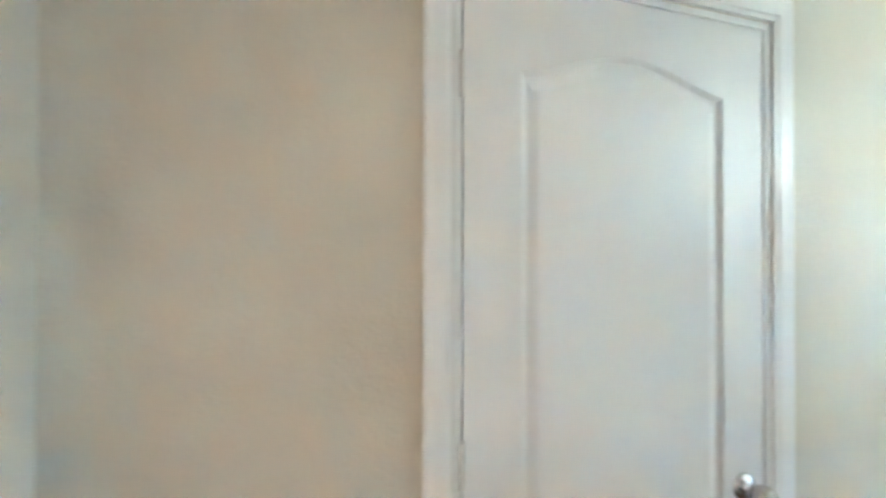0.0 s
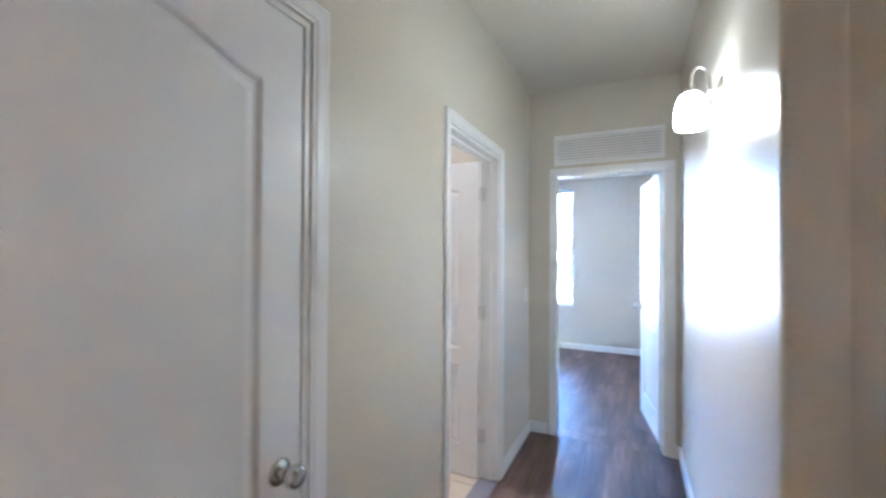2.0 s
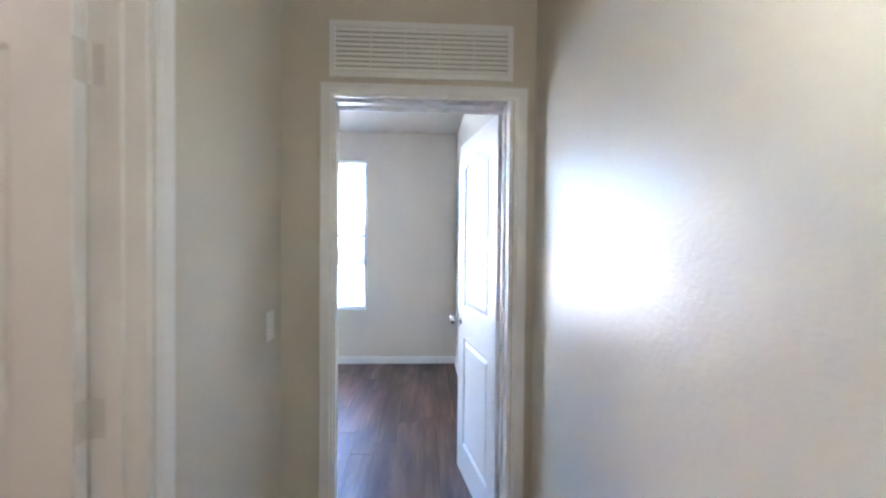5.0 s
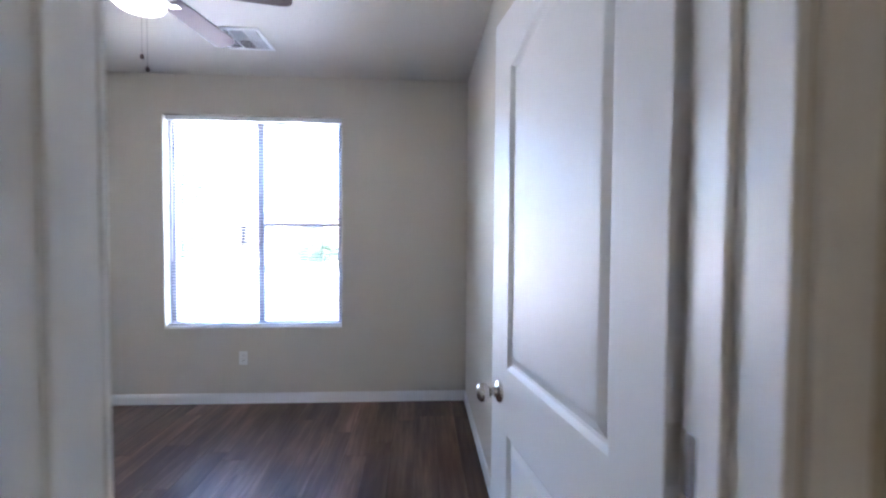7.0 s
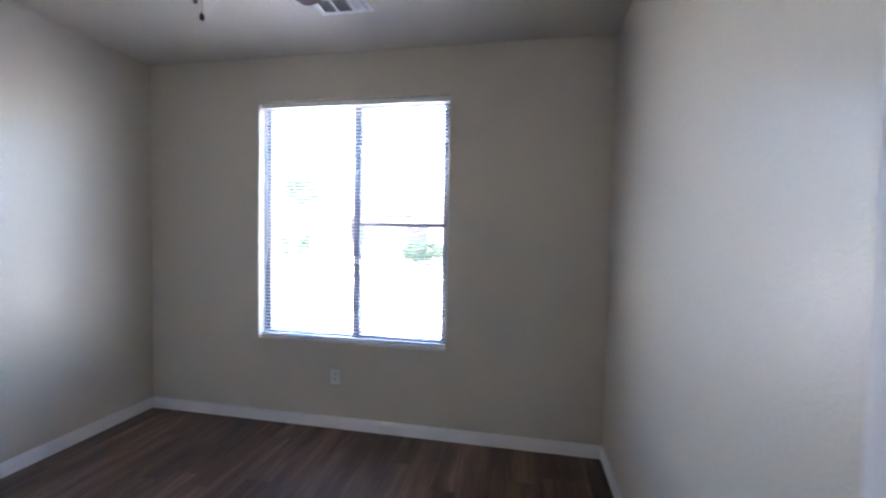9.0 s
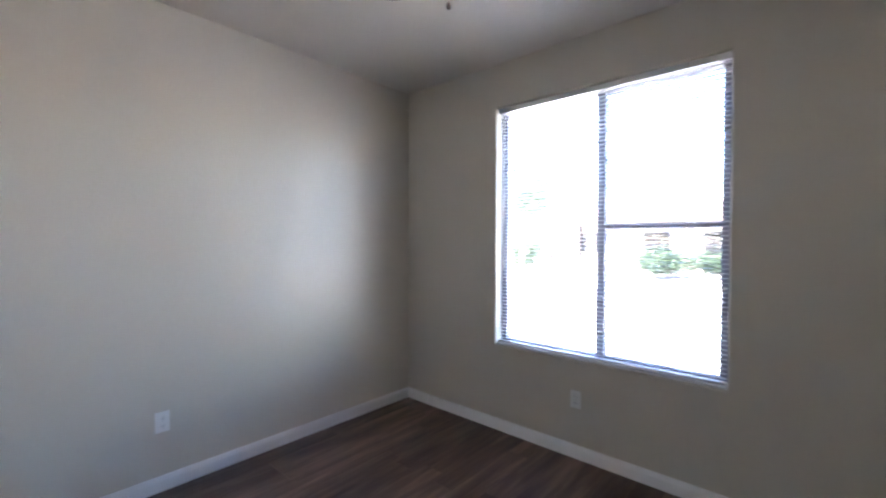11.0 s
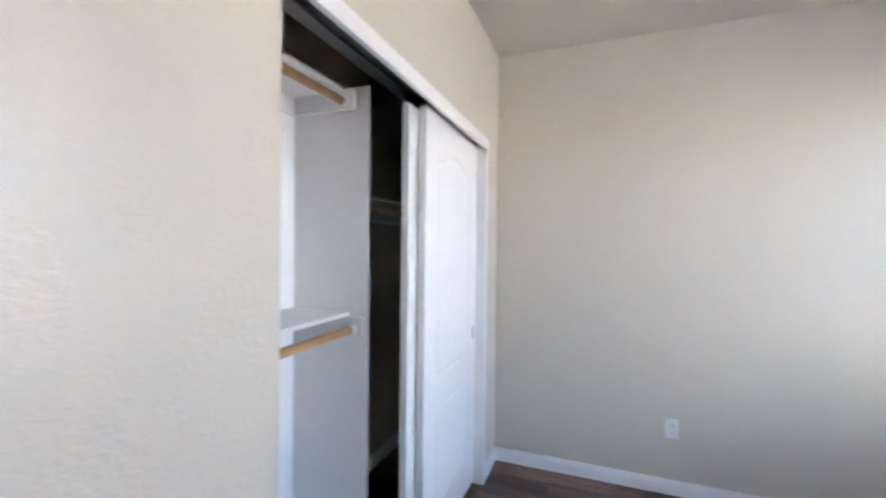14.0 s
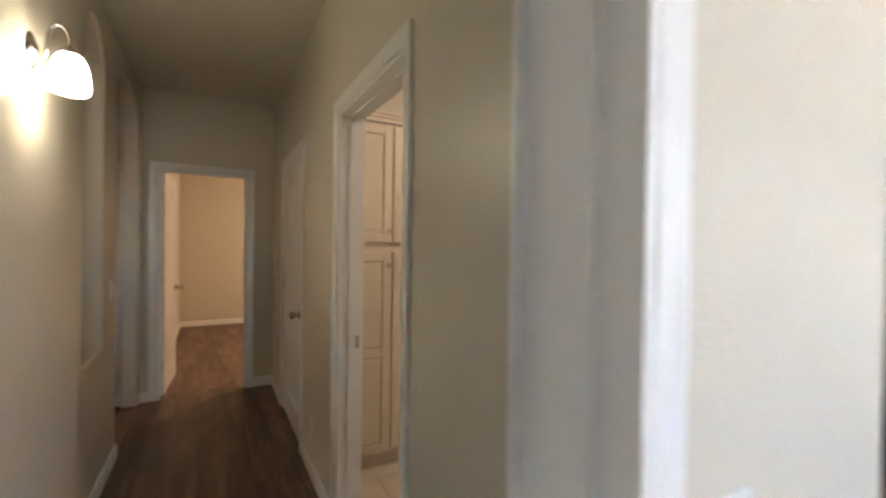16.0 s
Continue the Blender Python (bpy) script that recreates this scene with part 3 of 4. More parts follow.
for a, b, za, zb, mt in ((x0 + fw, xm - 0.026, z0 + 0.035, z1 - 0.035, PANE), (xm + 0.026, x1 - fw, z0 + 0.035, 1.500, PANE), (xm + 0.026, x1 - fw, 1.524, z1 - 0.035, PANE)):
    p = part("pane", boxes((a, b, yf + 0.008, yf + 0.012, za, zb)), mt, w1)
    p.visible_shadow = False
p = part("insect_screen", boxes((xm + 0.026, x1 - fw, yf + 0.031, yf + 0.033, z0 + 0.035, z1 - 0.035)), SCREEN, w1, "fine grey insect screen")
p.visible_shadow = False

bl = thing("window_blind", "lowered white mini blind with open slats in window", "blind")
part("headrail", boxes((x0 + 0.012, x1 - 0.004, 3.150, 3.185, z1 - 0.038, z1 - 0.002), bevel=0.003), PLASTIC, bl)
part("bottom_rail", boxes((x0 + 0.012, x1 - 0.006, 3.155, 3.181, z0 + 0.016, z0 + 0.034), bevel=0.004), PLASTIC, bl)
slat = bmesh.new()
sw = 0.0125
rows = []
for i in range(5):
    k = i / 2 - 1
    rows.append([slat.verts.new((xx, 3.168 + sw * k, 0.0034 * (1 - k * k) - 0.0006 * k)) for xx in (x0 + 0.014, x1 - 0.008)])
for a, b in zip(rows, rows[1:]):
    slat.faces.new((a[0], a[1], b[1], b[0]))
bmesh.ops.solidify(slat, geom=slat.faces[:], thickness=0.0006)
first = part("slat", slat, SLAT, bl)
zz = z0 + 0.052
first.location.z = zz
while zz < z1 - 0.06:
    zz += 0.0252
    o = new("slat", first.data)
    o.parent = bl
    o.location.z = zz
for xx in (x0 + 0.16, (x0 + x1) / 2, x1 - 0.16):
    part("ladder_cord", boxes((xx - 0.0007, xx + 0.0007, 3.1555, 3.157, z0 + 0.03, z1 - 0.04), (xx - 0.0007, xx + 0.0007, 3.179, 3.1805, z0 + 0.03, z1 - 0.04)), PLASTIC, bl)
part("tilt_wand", tube(bmesh.new(), [(x0 + 0.06, 3.150, z1 - 0.05), (x0 + 0.062, 3.147, 1.75), (x0 + 0.06, 3.147, 1.2)], 0.004, 8), PLASTIC, bl, "clear plastic tilt wand")

tagged(mesh_ob("ground", boxes((-400, 400, -400, 400, -0.5, -0.18)), GROUND), "pale gravel desert ground", "ground", kind="structure")
tagged(mesh_ob("road", boxes((-80, 80, 10.5, 17.5, -0.18, -0.172)), CONCRETE), "pale sunlit concrete street", "road", kind="structure")


# ---- the yard beyond the window ----
def house(x, y, w, d, h, label):
    ob = thing("neighbour_house", label, "house", m=pose(x, y, -0.18))
    part("wall", boxes((-w / 2, w / 2, 0, d, 0, h)), STUCCO, ob)
    bm = bmesh.new()
    e = 0.5
    v = [bm.verts.new(c) for c in ((-w / 2 - e, -e, h), (w / 2 + e, -e, h), (w / 2 + e, d + e, h), (-w / 2 - e, d + e, h), (-w / 4, d / 2, h + 1.7), (w / 4, d / 2, h + 1.7))]
    for f in ((0, 1, 5, 4), (2, 3, 4, 5), (1, 2, 5), (3, 0, 4), (0, 3, 2, 1)):
        bm.faces.new([v[i] for i in f])
    part("roof", bm, ROOF, ob, "low hipped tile roof")
    part("fascia", boxes((-w / 2 - e, w / 2 + e, -e - 0.03, -e, h - 0.12, h + 0.04)), EAVE, ob, "dark brown eave board")
    for wx in (-w * 0.28, w * 0.05, w * 0.3):
        win = part("window", boxes((wx - 0.7, wx + 0.7, -0.04, 0.02, 0.95, 2.15)), EAVE, ob)
        part("pane", boxes((wx - 0.62, wx + 0.62, -0.05, -0.041, 1.03, 2.07)), PANE, win)
    for px in (-w / 2 + 0.3, -w / 2 + 2.2):
        part("porch_post", boxes((px - 0.12, px + 0.12, -e + 0.02, -e + 0.26, 0, h - 0.13), bevel=0.01), EAVE, ob)
    return ob


house(13.0, 27.0, 11.0, 8.0, 2.7, "low tan stucco house with tile roof across street")
house(-6.8, 26.0, 12.0, 8.0, 2.7, "tan stucco house farther along the street")


def tree(x, y, h, r, seed, label, name="tree"):
    rng = random.Random(seed)
    ob = thing(name, label, "tree" if name == "tree" else "bush", m=pose(x, y, -0.18))
    bm = bmesh.new()
    tips = []
    tube(bm, [(0, 0, 0), (0.05, 0.02, h * 0.25), (-0.02, 0.05, h * 0.5)], lambda k: 0.10 * h / 4 * (1 - 0.5 * k), 8)
    for i in range(9):
        a = rng.uniform(0, 6.28)
        q = Vector((math.cos(a) * r * rng.uniform(0.4, 0.85), math.sin(a) * r * rng.uniform(0.4, 0.85), h * rng.uniform(0.55, 0.95)))
        b = Vector((0, 0, h * rng.uniform(0.25, 0.5)))
        tube(bm, [b, b.lerp(q, 0.5) + Vector((0, 0, 0.1)), q], lambda k: 0.035 * h / 4 * (1 - 0.8 * k), 6)
        tips += [b.lerp(q, t) for t in (0.5, 0.7, 0.85, 1.0)]
    part("trunk", bm, BARK, ob)
    vs, fs = [], []
    for i in range(4200):
        c = rng.choice(tips) + Vector((rng.gauss(0, r * 0.2), rng.gauss(0, r * 0.2), rng.gauss(0, r * 0.17)))
        u = Vector((rng.gauss(0, 1), rng.gauss(0, 1), rng.gauss(0, 1))).normalized()
        v = u.orthogonal().normalized()
        l, wd = rng.uniform(0.07, 0.14), rng.uniform(0.025, 0.045)
        k = len(vs)
        vs += [c - u * l, c + v * wd, c + u * l, c - v * wd]
        fs.append((k, k + 1, k + 2, k + 3))
    me = bpy.data.meshes.new("crown")
    me.from_pydata([tuple(p) for p in vs], [], fs)
    me.materials.append(LEAF)
    cr = new("crown", me)
    cr.parent = ob
    return ob


tree(-9.7, 17.2, 5.7, 1.5, 3, "leafy green tree in front yard outside window")
tree(-10.6, 18.6, 1.5, 1.1, 5, "low green bush beneath the tree", "bush")
tree(-4.4, 20.5, 1.1, 1.2, 8, "low green hedge bush across the street", "bush")
# Made-up bush in the place of a dark, car-like shape.
tree(-2.5, 21.5, 1.0, 0.9, 9, "low bush standing in for an unclear dark shape", "bush")


# ---- hallway fittings ----
sc = thing("wall_sconce", "lit nickel wall sconce with frosted bell shade", "wall lamp", m=pose(1.078, -1.515, 2.050))
part("backplate", lathe(bmesh.new(), [(0.0, 0.022), (0.022, 0.020), (0.040, 0.012), (0.052, 0.006), (0.056, 0.0)], 32,
                        Euler((0, radians(-90), 0)).to_matrix().to_4x4() @ Matrix.Diagonal((1.12, 0.86, 1, 1))), NICKEL, sc, "oval nickel back plate", smooth=True)
pts = [(-0.018, 0, -0.005), (-0.035, 0, -0.018), (-0.05, 0, -0.012), (-0.056, 0, 0.02), (-0.058, 0, 0.055), (-0.066, 0, 0.082), (-0.083, 0, 0.101),
       (-0.102, 0, 0.106), (-0.121, 0, 0.099), (-0.134, 0, 0.082), (-0.139, 0, 0.055), (-0.140, 0, 0.036)]
part("arm", tube(bmesh.new(), [(a * 0.73, b, c) for a, b, c in pts], 0.0055, 12), NICKEL, sc, "curved nickel arm", smooth=True)
S = Matrix.Translation((-0.102, 0, 0)) @ Matrix.Diagonal((0.86, 0.86, 0.94, 1.0))
part("cap", lathe(bmesh.new(), [(0.0, 0.042), (0.010, 0.040), (0.014, 0.032), (0.028, 0.024), (0.032, 0.010), (0.031, 0.004)], 28, S), NICKEL, sc, "nickel shade holder", smooth=True)
part("shade", lathe(bmesh.new(), [(0.029, 0.010), (0.042, 0.0), (0.054, -0.022), (0.063, -0.055), (0.067, -0.090), (0.066, -0.118), (0.061, -0.133), (0.055, -0.136),
                                  (0.058, -0.128), (0.063, -0.090), (0.058, -0.055), (0.040, -0.006)], 36, S), SHADE_GLASS, sc, "glowing frosted glass bell shade", smooth=True)
part("bulb", lathe(bmesh.new(), [(0.0, -0.092), (0.018, -0.088), (0.027, -0.072), (0.027, -0.055), (0.014, -0.03), (0.013, 0.0)], 20, S), SHADE_GLASS, sc, "lit bulb", smooth=True)

vt = thing("return_air_vent", "white louvred return air grille above bedroom door", "vent")
vx0, vx1, vz0, vz1 = 0.199, 0.977, 2.138, 2.374
# Flat plate on the wall, coloured for the shade behind the louvres.
part("backing", boxes((vx0 + 0.02, vx1 - 0.02, -0.0035, -0.0005, vz0 + 0.02, vz1 - 0.02)), mat("vent_inside_shade", (0.30, 0.28, 0.25), 0.7), vt)
part("frame", boxes((vx0, vx1, -0.010, 0.0, vz1 - 0.026, vz1), (vx0, vx1, -0.010, 0.0, vz0, vz0 + 0.026), (vx0, vx0 + 0.024, -0.010, 0.0, vz0 + 0.026, vz1 - 0.026),
                    (vx1 - 0.024, vx1, -0.010, 0.0, vz0 + 0.026, vz1 - 0.026), bevel=0.001), TRIM, vt)
for i in range(1, 5):
    xx = vx0 + 0.024 + (vx1 - vx0 - 0.048) * i / 5
    part("divider", boxes((xx - 0.004, xx + 0.004, -0.009, -0.0035, vz0 + 0.026, vz1 - 0.026)), TRIM, vt)
n_sl = 9
for i in range(n_sl):
    z = vz0 + 0.026 + (vz1 - vz0 - 0.052) * (i + 0.5) / n_sl
    bm = bmesh.new()
    box(bm, vx0 + 0.024, vx1 - 0.024, -0.0085, 0.0085, -0.001, 0.001)
    bmesh.ops.rotate(bm, verts=bm.verts, cent=(0, 0, 0), matrix=Euler((radians(62), 0, 0)).to_matrix())
    bmesh.ops.scale(bm, verts=bm.verts, vec=(1, 0.55, 1.1))
    bmesh.ops.translate(bm, verts=bm.verts, vec=(0, -0.0062, z))
    part("slat", bm, TRIM, vt)


def plate(name, gangs, m, label, outlet=False):
    """A wall plate in the local xz plane, facing local -y."""
    w = 0.072 if gangs == 1 else 0.118
    ob = thing(name, label, "outlet" if outlet else "light switch", m=m)
    part("cover", boxes((-w / 2, w / 2, -0.006, 0.0, -0.058, 0.058), bevel=0.0025), PLASTIC, ob, "white plastic cover plate")
    for g in range(gangs):
        cx = (g - (gangs - 1) / 2) * 0.046
        if outlet:
            for cz in (0.021, -0.021):
                face = part("receptacle", boxes((cx - 0.017, cx + 0.017, -0.0085, -0.0055, cz - 0.0145, cz + 0.0145), bevel=0.003), PLASTIC, ob)
                part("slots", boxes((cx - 0.0075, cx - 0.0055, -0.0092, -0.0080, cz - 0.003, cz + 0.006), (cx + 0.0055, cx + 0.0075, -0.0092, -0.0080, cz - 0.003, cz + 0.006),
                                    (cx - 0.002, cx + 0.002, -0.0092, -0.0080, cz - 0.0105, cz - 0.0065)), SLOT, face, "plug slots, their shade painted dark")
        else:
            fr = part("rocker", boxes((cx - 0.0165, cx + 0.0165, -0.0075, -0.0055, -0.0335, 0.0335), bevel=0.001), PLASTIC, ob, "white rocker frame")
            bm = boxes((cx - 0.0135, cx + 0.0135, -0.0105, -0.0070, -0.030, 0.030), bevel=0.0015)
            bmesh.ops.rotate(bm, verts=bm.verts, cent=(cx, -0.0085, 0), matrix=Euler((radians(3.5), 0, 0)).to_matrix())
            part("paddle", bm, PLASTIC, fr)
    for cz in ((0.049, -0.049) if not outlet else (0.0,)):
        for g in range(gangs):
            cx = (g - (gangs - 1) / 2) * 0.046
            part("screw", lathe(bmesh.new(), [(0.0, 0.0012), (0.0028, 0.0008), (0.0032, 0.0)], 10,
                                Matrix.Translation((cx, -0.0058, cz)) @ Euler((radians(90), 0, 0)).to_matrix().to_4x4()), PLASTIC, ob)
    return ob


plate("light_switch", 1, pose(0.0, -0.125, 1.115, 0, 0, 90), "white single rocker switch beside bedroom door")
plate("light_switch", 1, pose(1.078, -2.81, 1.10, 0, 0, -90), "white single rocker switch between arched openings")
plate("light_switch", 2, pose(1.55, -2.06, 1.06), "white double rocker switch on brown-lit wall")
plate("light_switch", 2, pose(0.064, 0.155, 1.082, 0, 0, 180), "white double rocker switch beside bedroom door casing")
plate("wall_outlet", 1, pose(0.0, -2.16, 0.30, 0, 0, 90), "white duplex outlet low on hallway wall", True)
plate("wall_outlet", 1, pose(-0.883, 3.135, 0.387), "white duplex outlet below the window", True)
plate("wall_outlet", 1, pose(-2.472, 1.225, 0.392, 0, 0, 90), "white duplex outlet low on bedroom wall", True)

# ---- bedroom ceiling ----
fan = thing("ceiling_fan", "brown-bladed ceiling fan with lit globe and pull chains", "ceiling fan", m=pose(-0.69, 1.60, H))
part("canopy", lathe(bmesh.new(), [(0.0, 0.0), (0.085, 0.0), (0.088, -0.03), (0.075, -0.05), (0.05, -0.06)], 32), NICKEL, fan, "nickel canopy", smooth=True)
part("downrod", lathe(bmesh.new(), [(0.013, -0.05), (0.013, -0.125)], 16), NICKEL, fan, "short nickel downrod", smooth=True)
part("motor", lathe(bmesh.new(), [(0.0, -0.112), (0.05, -0.113), (0.10, -0.121), (0.125, -0.140), (0.128, -0.180), (0.11, -0.197), (0.06, -0.205), (0.0, -0.205)], 36), NICKEL, fan, "nickel motor housing", smooth=True)
part("light_fitter", lathe(bmesh.new(), [(0.05, -0.204), (0.055, -0.220), (0.085, -0.228), (0.098, -0.234), (0.098, -0.242), (0.0, -0.242)], 32), NICKEL, fan, "nickel light fitter", smooth=True)
part("globe", lathe(bmesh.new(), [(0.095, -0.241), (0.108, -0.250), (0.106, -0.262), (0.088, -0.278), (0.055, -0.290), (0.0, -0.296)], 36), FAN_GLASS, fan, "glowing frosted glass bowl", smooth=True)
for i in range(5):
    a = radians(9 + 72 * i)
    R = Matrix.Rotation(a, 4, "Z")
    bm = boxes((0.10, 0.215, -0.012, 0.012, -0.160, -0.154), (0.19, 0.235, -0.030, 0.030, -0.161, -0.156), bevel=0.0015)
    bmesh.ops.transform(bm, matrix=R, verts=bm.verts)
    arm = part("blade_iron", bm, NICKEL, fan, "nickel blade bracket")
    bm = bmesh.new()
    out = [(0.19, -0.052), (0.30, -0.058), (0.60, -0.066), (0.640, -0.060), (0.662, -0.040), (0.668, 0.0), (0.662, 0.040), (0.640, 0.060), (0.60, 0.066), (0.30, 0.058), (0.19, 0.052)]
    lo_ = [bm.verts.new((x, y, -0.003)) for x, y in out]
    hi_ = [bm.verts.new((x, y, 0.003)) for x, y in out]
    bm.faces.new(lo_[::-1])
    bm.faces.new(hi_)
    for k in range(len(out)):
        bm.faces.new((lo_[k], lo_[(k + 1) % len(out)], hi_[(k + 1) % len(out)], hi_[k]))
    bmesh.ops.transform(bm, matrix=R @ Matrix.Translation((0, 0, -0.150)) @ Matrix.Rotation(radians(-13), 4, "X"), verts=bm.verts)
    part("blade", bm, BLADE, fan, "rounded brown wood fan blade")
for dx, dy, ln in ((0.045, -0.05, 0.30), (0.062, -0.04, 0.352)):
    bm = tube(bmesh.new(), [(dx, dy, -0.21), (dx, dy, -0.30), (dx, dy, -0.21 - ln)], 0.0012, 6)
    ch = part("pull_chain", bm, NICKEL, fan, "thin pull chain")
    part("chain_knob", lathe(bmesh.new(), [(0.0, 0.012), (0.005, 0.009), (0.008, 0.0), (0.007, -0.010), (0.0, -0.014)], 14, Matrix.Translation((dx, dy, -0.21 - ln - 0.01))), BLADE, ch, "small dark wood pull", smooth=True)

av = thing("ceiling_air_vent", "white square ceiling air register with louvres", "vent", m=pose(-0.59, 2.48, H, 0, 0, 0))
r = 0.155
part("frame", boxes((-r, r, -r, -r + 0.026, -0.008, 0), (-r, r, r - 0.026, r, -0.008, 0), (-r, -r + 0.026, -r + 0.026, r - 0.026, -0.008, 0), (r - 0.026, r, -r + 0.026, r - 0.026, -0.008, 0), bevel=0.001), TRIM, av)
# No hole here: a flat plate painted as dark as the duct's shade.
part("backing", boxes((-r + 0.02, r - 0.02, -r + 0.02, r - 0.02, -0.002, -0.0005)), SLOT, av, "dark plate for the shade inside the duct")
part("divider", boxes((-r + 0.026, r - 0.026, -0.006, 0.006, -0.008, -0.002)), TRIM, av)
for xx in (-0.047, 0.047):
    part("divider", boxes((xx - 0.005, xx + 0.005, -r + 0.026, -0.006, -0.008, -0.002), (xx - 0.005, xx + 0.005, 0.006, r - 0.026, -0.008, -0.002)), TRIM, av)
for sx in (-1, 1):
    for i in range(4):
        xx = sx * (0.062 + i * 0.018)
        for ya, yb in ((-r + 0.026, -0.006), (0.006, r - 0.026)):
            bm = boxes((-0.0065, 0.0065, ya, yb, -0.0006, 0.0006))
            bmesh.ops.rotate(bm, verts=bm.verts, cent=(0, 0, 0), matrix=Euler((0, radians(-38 * sx), 0)).to_matrix())
            bmesh.ops.translate(bm, verts=bm.verts, vec=(xx, 0, -0.0065))
            part("slat", bm, TRIM, av)
for sy in (-1, 1):
    for i in range(6):
        yy = sy * (0.018 + i * 0.0185)
        bm = boxes((-0.042, 0.042, -0.0065, 0.0065, -0.0006, 0.0006))
        bmesh.ops.rotate(bm, verts=bm.verts, cent=(0, 0, 0), matrix=Euler((radians(38 * sy), 0, 0)).to_matrix())
        bmesh.ops.translate(bm, verts=bm.verts, vec=(0, yy, -0.0065))
        part("slat", bm, TRIM, av)

# ---- bathroom ----
cb = thing("linen_cabinet", "tall cream bathroom cabinet with framed doors", "cabinet", m=pose(-0.13, -2.0, 0))
part("body", boxes((-0.62, 0.0, -0.59, -0.021, 0.10, 2.16), (-0.60, -0.0, -0.57, -0.06, 0.0, 0.10)), CABINET, cb)
part("crown", boxes((-0.63, 0.0, -0.59, 0.0, 2.16, 2.185), (-0.64, 0.0, -0.59, 0.012, 2.185, 2.205), (-0.65, 0.0, -0.59, 0.022, 2.205, 2.22), bevel=0.003), CABINET, cb, "stepped cream crown moulding")


def cabinet_door(xa, xb, za, zb, rails, knob):
    d = part("door", boxes((xa, xb, -0.020, -0.004, za, zb)), CABINET, cb)
    st = 0.055
    fr = [(xa, xa + st, -0.004, 0.0035, za, zb), (xb - st, xb, -0.004, 0.0035, za, zb)]
    zs = [za + st / 2, *rails, zb - st / 2]
    for z in zs:
        fr.append((xa + st, xb - st, -0.004, 0.0035, z - st / 2, z + st / 2))
    part("frame", boxes(*fr, bevel=0.002), CABINET, d)
    for z, zn in zip(zs, zs[1:]):
        a, b, c, e = xa + st, xb - st, z + st / 2, zn - st / 2
        g = 0.004
        part("groove_line", boxes((a, a + g, -0.0045, -0.0028, c, e), (b - g, b, -0.0045, -0.0028, c, e), (a + g, b - g, -0.0045, -0.0028, c, c + g), (a + g, b - g, -0.0045, -0.0028, e - g, e)), GROOVE, d, "thin brown line round cabinet panel")
        part("panel", boxes((a + 0.02, b - 0.02, -0.004, 0.001, c + 0.02, e - 0.02), bevel=0.003), CABINET, d)
    part("door_knob", lathe(bmesh.new(), [(0.006, 0.0), (0.005, 0.012), (0.013, 0.018), (0.014, 0.024), (0.008, 0.029), (0.0, 0.030)], 18,
                            Matrix.Translation((xa + 0.028, 0.0035, knob)) @ Euler((radians(-90), 0, 0)).to_matrix().to_4x4()), NICKEL, d, smooth=True)


cabinet_door(-0.31, -0.012, 1.42, 2.14, (), 1.49)
cabinet_door(-0.61, -0.322, 1.42, 2.14, (), 1.49)
cabinet_door(-0.31, -0.012, 0.12, 1.36, (0.74,), 1.28)
cabinet_door(-0.61, -0.322, 0.12, 1.36, (0.74,), 1.28)


def unseen_lamp(x, y, label, glass):
    ob = thing("unseen_lamp", label, "ceiling lamp", m=pose(x, y, H))
    part("base", lathe(bmesh.new(), [(0.0, 0.0), (0.15, 0.0), (0.155, -0.015), (0.14, -0.025), (0.0, -0.025)], 32), NICKEL, ob, smooth=True)
    part("bowl", lathe(bmesh.new(), [(0.14, -0.024), (0.145, -0.04), (0.12, -0.075), (0.07, -0.098), (0.0, -0.105)], 32), glass, ob, "glowing glass bowl", smooth=True)


# Unseen fixture, placed to light the cabinet more than the door leaf.
unseen_lamp(-1.3, -0.94, "warm lit ceiling lamp, unseen, added for bathroom", LAMP_GLASS)
# Fixture added out of sight as the source of the far room's glow.
unseen_lamp(-1.2, -5.6, "warm lit ceiling lamp, unseen, added for far bedroom", FAR_GLASS)
# Added lamp, out of view, that warms the wall behind the niche.
unseen_lamp(2.9, -3.0, "dim warm ceiling lamp, unseen, added for living room", DIM_GLASS)

# ---- flooring ----
floor = tagged(mesh_ob("floor", boxes((-2.592, 4.52, -7.67, 3.295, -0.12, -0.0035)), SUBFLOOR), "dark brown wood plank floor", "floor", kind="structure")


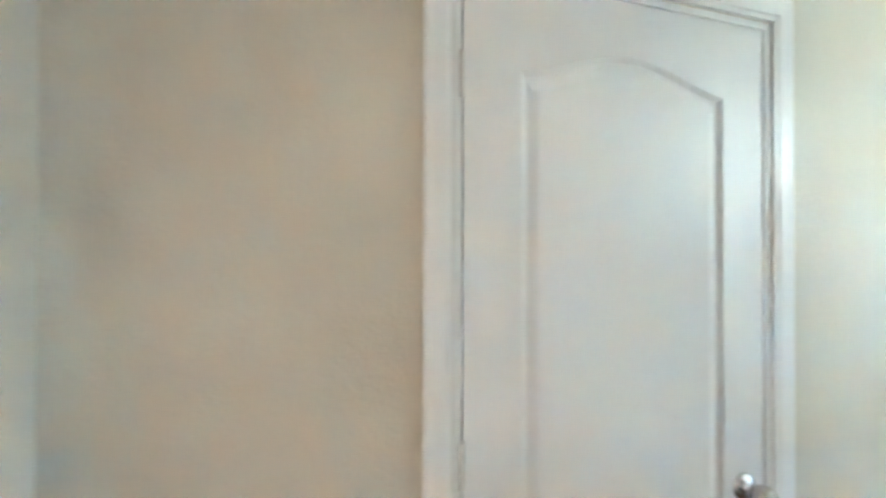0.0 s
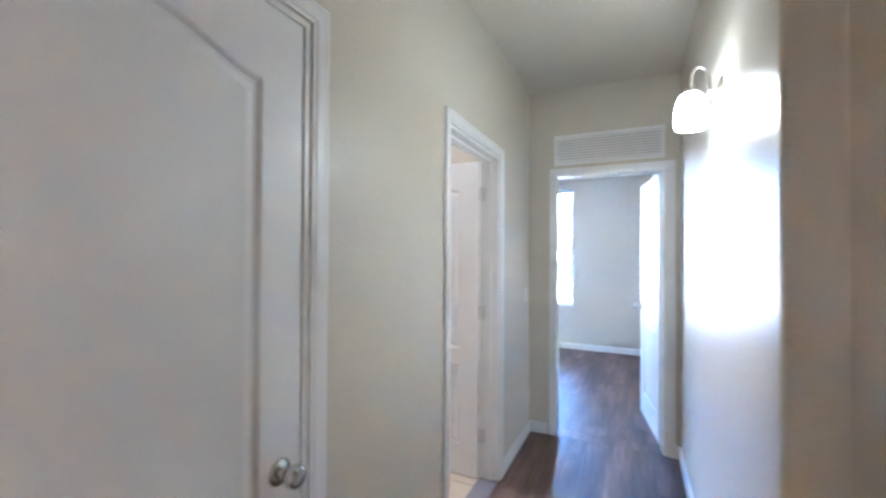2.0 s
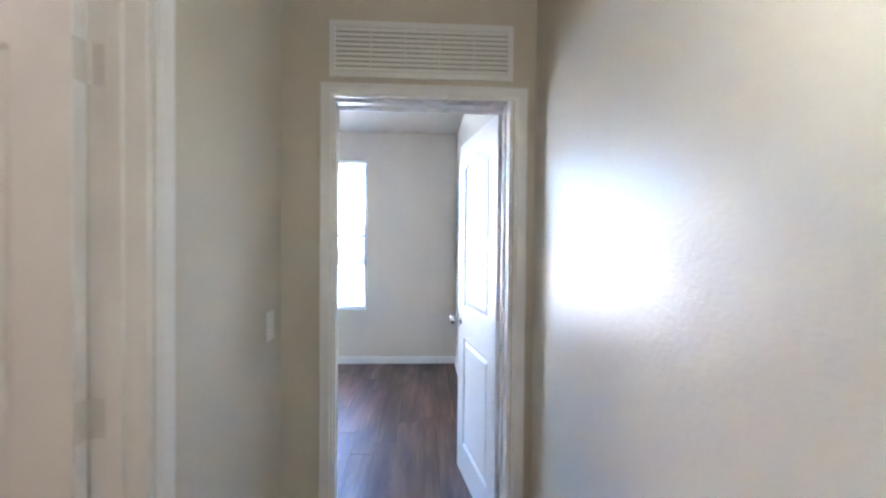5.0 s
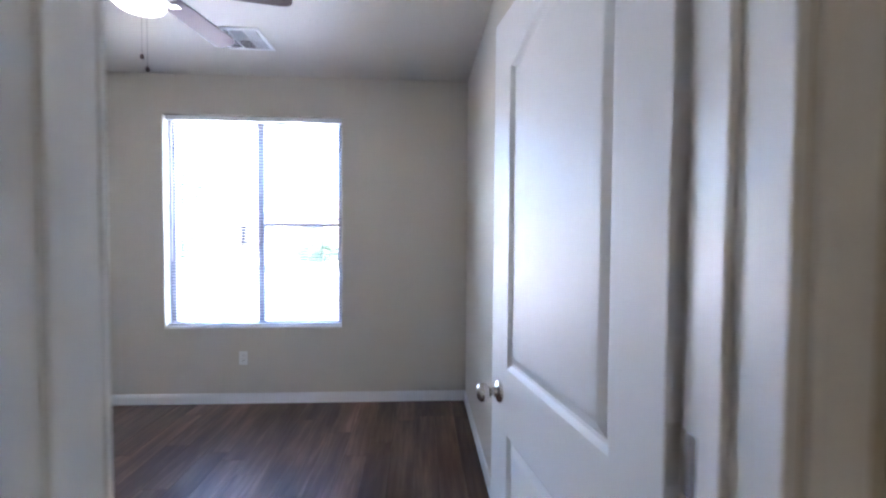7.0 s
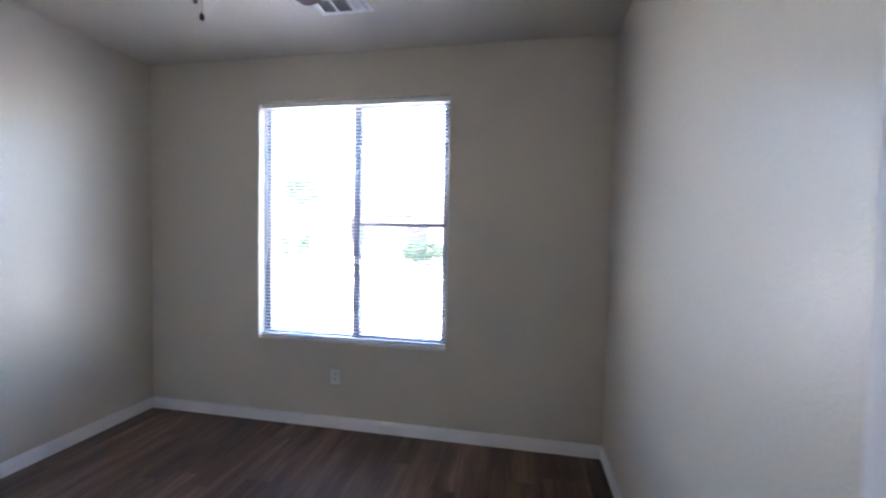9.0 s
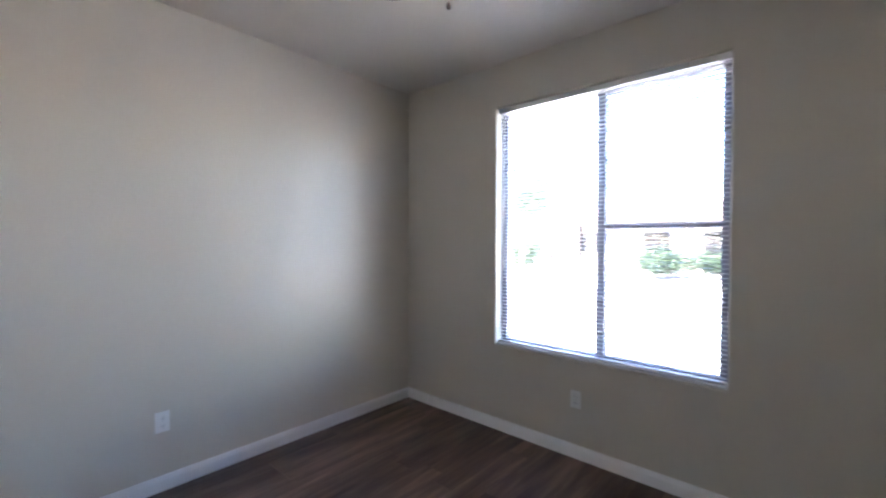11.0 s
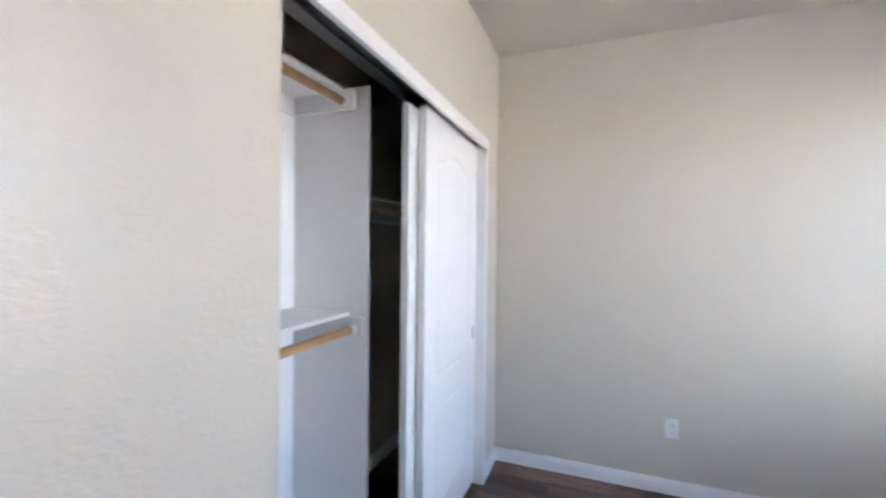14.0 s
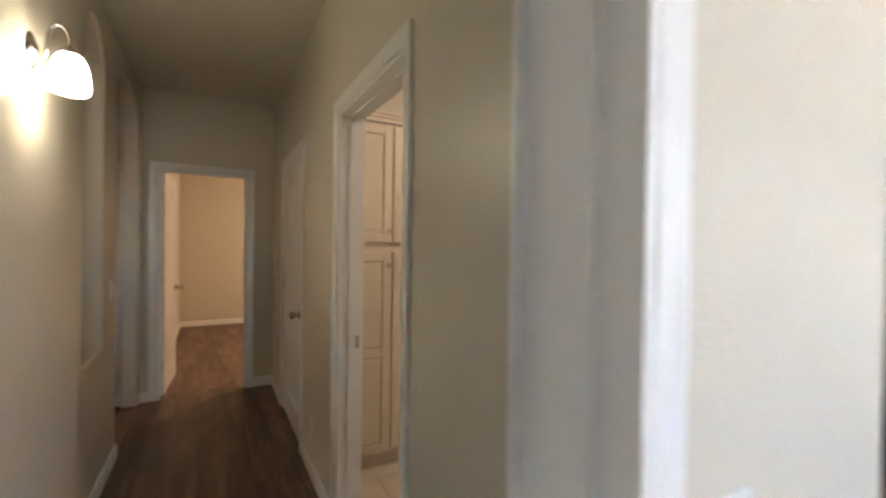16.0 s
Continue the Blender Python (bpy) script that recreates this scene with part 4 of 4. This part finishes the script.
def planks(xa, xb, ya, yb, seed):
    """Staggered boards that run along y; each is an object of its own on a shared mesh where it is whole."""
    rng = random.Random(seed)
    W, L, g = 0.152, 1.22, 0.0011
    x = xa
    whole = {}
    while x < xb - 0.004:
        w = min(W, xb - x)
        y = ya - rng.uniform(0, L)
        while y < yb:
            a, b = max(y, ya), min(y + L, yb)
            if b - a > 0.01:
                key = (round(w, 4), round(b - a, 4))
                if key not in whole:
                    bm = bmesh.new()
                    box(bm, g / 2, w - g / 2, g / 2, b - a - g / 2, -0.0035, 0.0)
                    top_edges = [e for e in bm.edges if all(v.co.z > -0.001 for v in e.verts)]
                    bmesh.ops.bevel(bm, geom=top_edges, offset=0.0012, segments=1, affect="EDGES")
                    me = bpy.data.meshes.new("plank")
                    bm.to_mesh(me)
                    bm.free()
                    me.materials.append(PLANK)
                    whole[key] = me
                o = new("plank", whole[key])
                o.location = (x, a, 0)
                o.parent = floor
            y += L
        x += W


planks(0.0, 1.078, -3.99, 0.0, 11)
planks(0.204, 0.965, 0.0, 0.155, 12)
planks(-2.472, 1.0, 0.155, 3.135, 13)
planks(-2.472, -0.12, -0.60, 0.155, 14)
planks(0.256, 0.939, -4.11, -3.99, 15)
planks(-0.60, 0.985, -7.55, -4.11, 16)
planks(1.078, 2.6, -3.99, -2.06, 17)

bath_floor = tagged(mesh_ob("floor_bathroom", boxes((-2.472, -0.0, -2.60, -0.72, -0.1, -0.002)), GROUT), "cream square tile bathroom floor", "floor", kind="structure")
bm = box(bmesh.new(), 0.002, 0.328, 0.002, 0.328, -0.002, 0.003)
bmesh.ops.bevel(bm, geom=[e for e in bm.edges if all(v.co.z > 0 for v in e.verts)], offset=0.0015, segments=1, affect="EDGES")
tile_me = bpy.data.meshes.new("tile")
bm.to_mesh(tile_me)
bm.free()
tile_me.materials.append(TILE)
for i in range(7):
    for j in range(6):
        xx, yy = -0.335 - 0.33 * i, -2.60 + 0.33 * j
        if xx < -2.44 or yy > -0.75:
            continue
        o = new("tile", tile_me)
        o.location = (xx, yy, 0)
        o.parent = bath_floor
tagged(mesh_ob("threshold", boxes((-0.12, 0.0, BATH[0] + 0.017, BATH[1] - 0.017, -0.002, 0.006), bevel=0.002), BRONZE), "dark threshold strip at bathroom door", "trim", kind="structure")
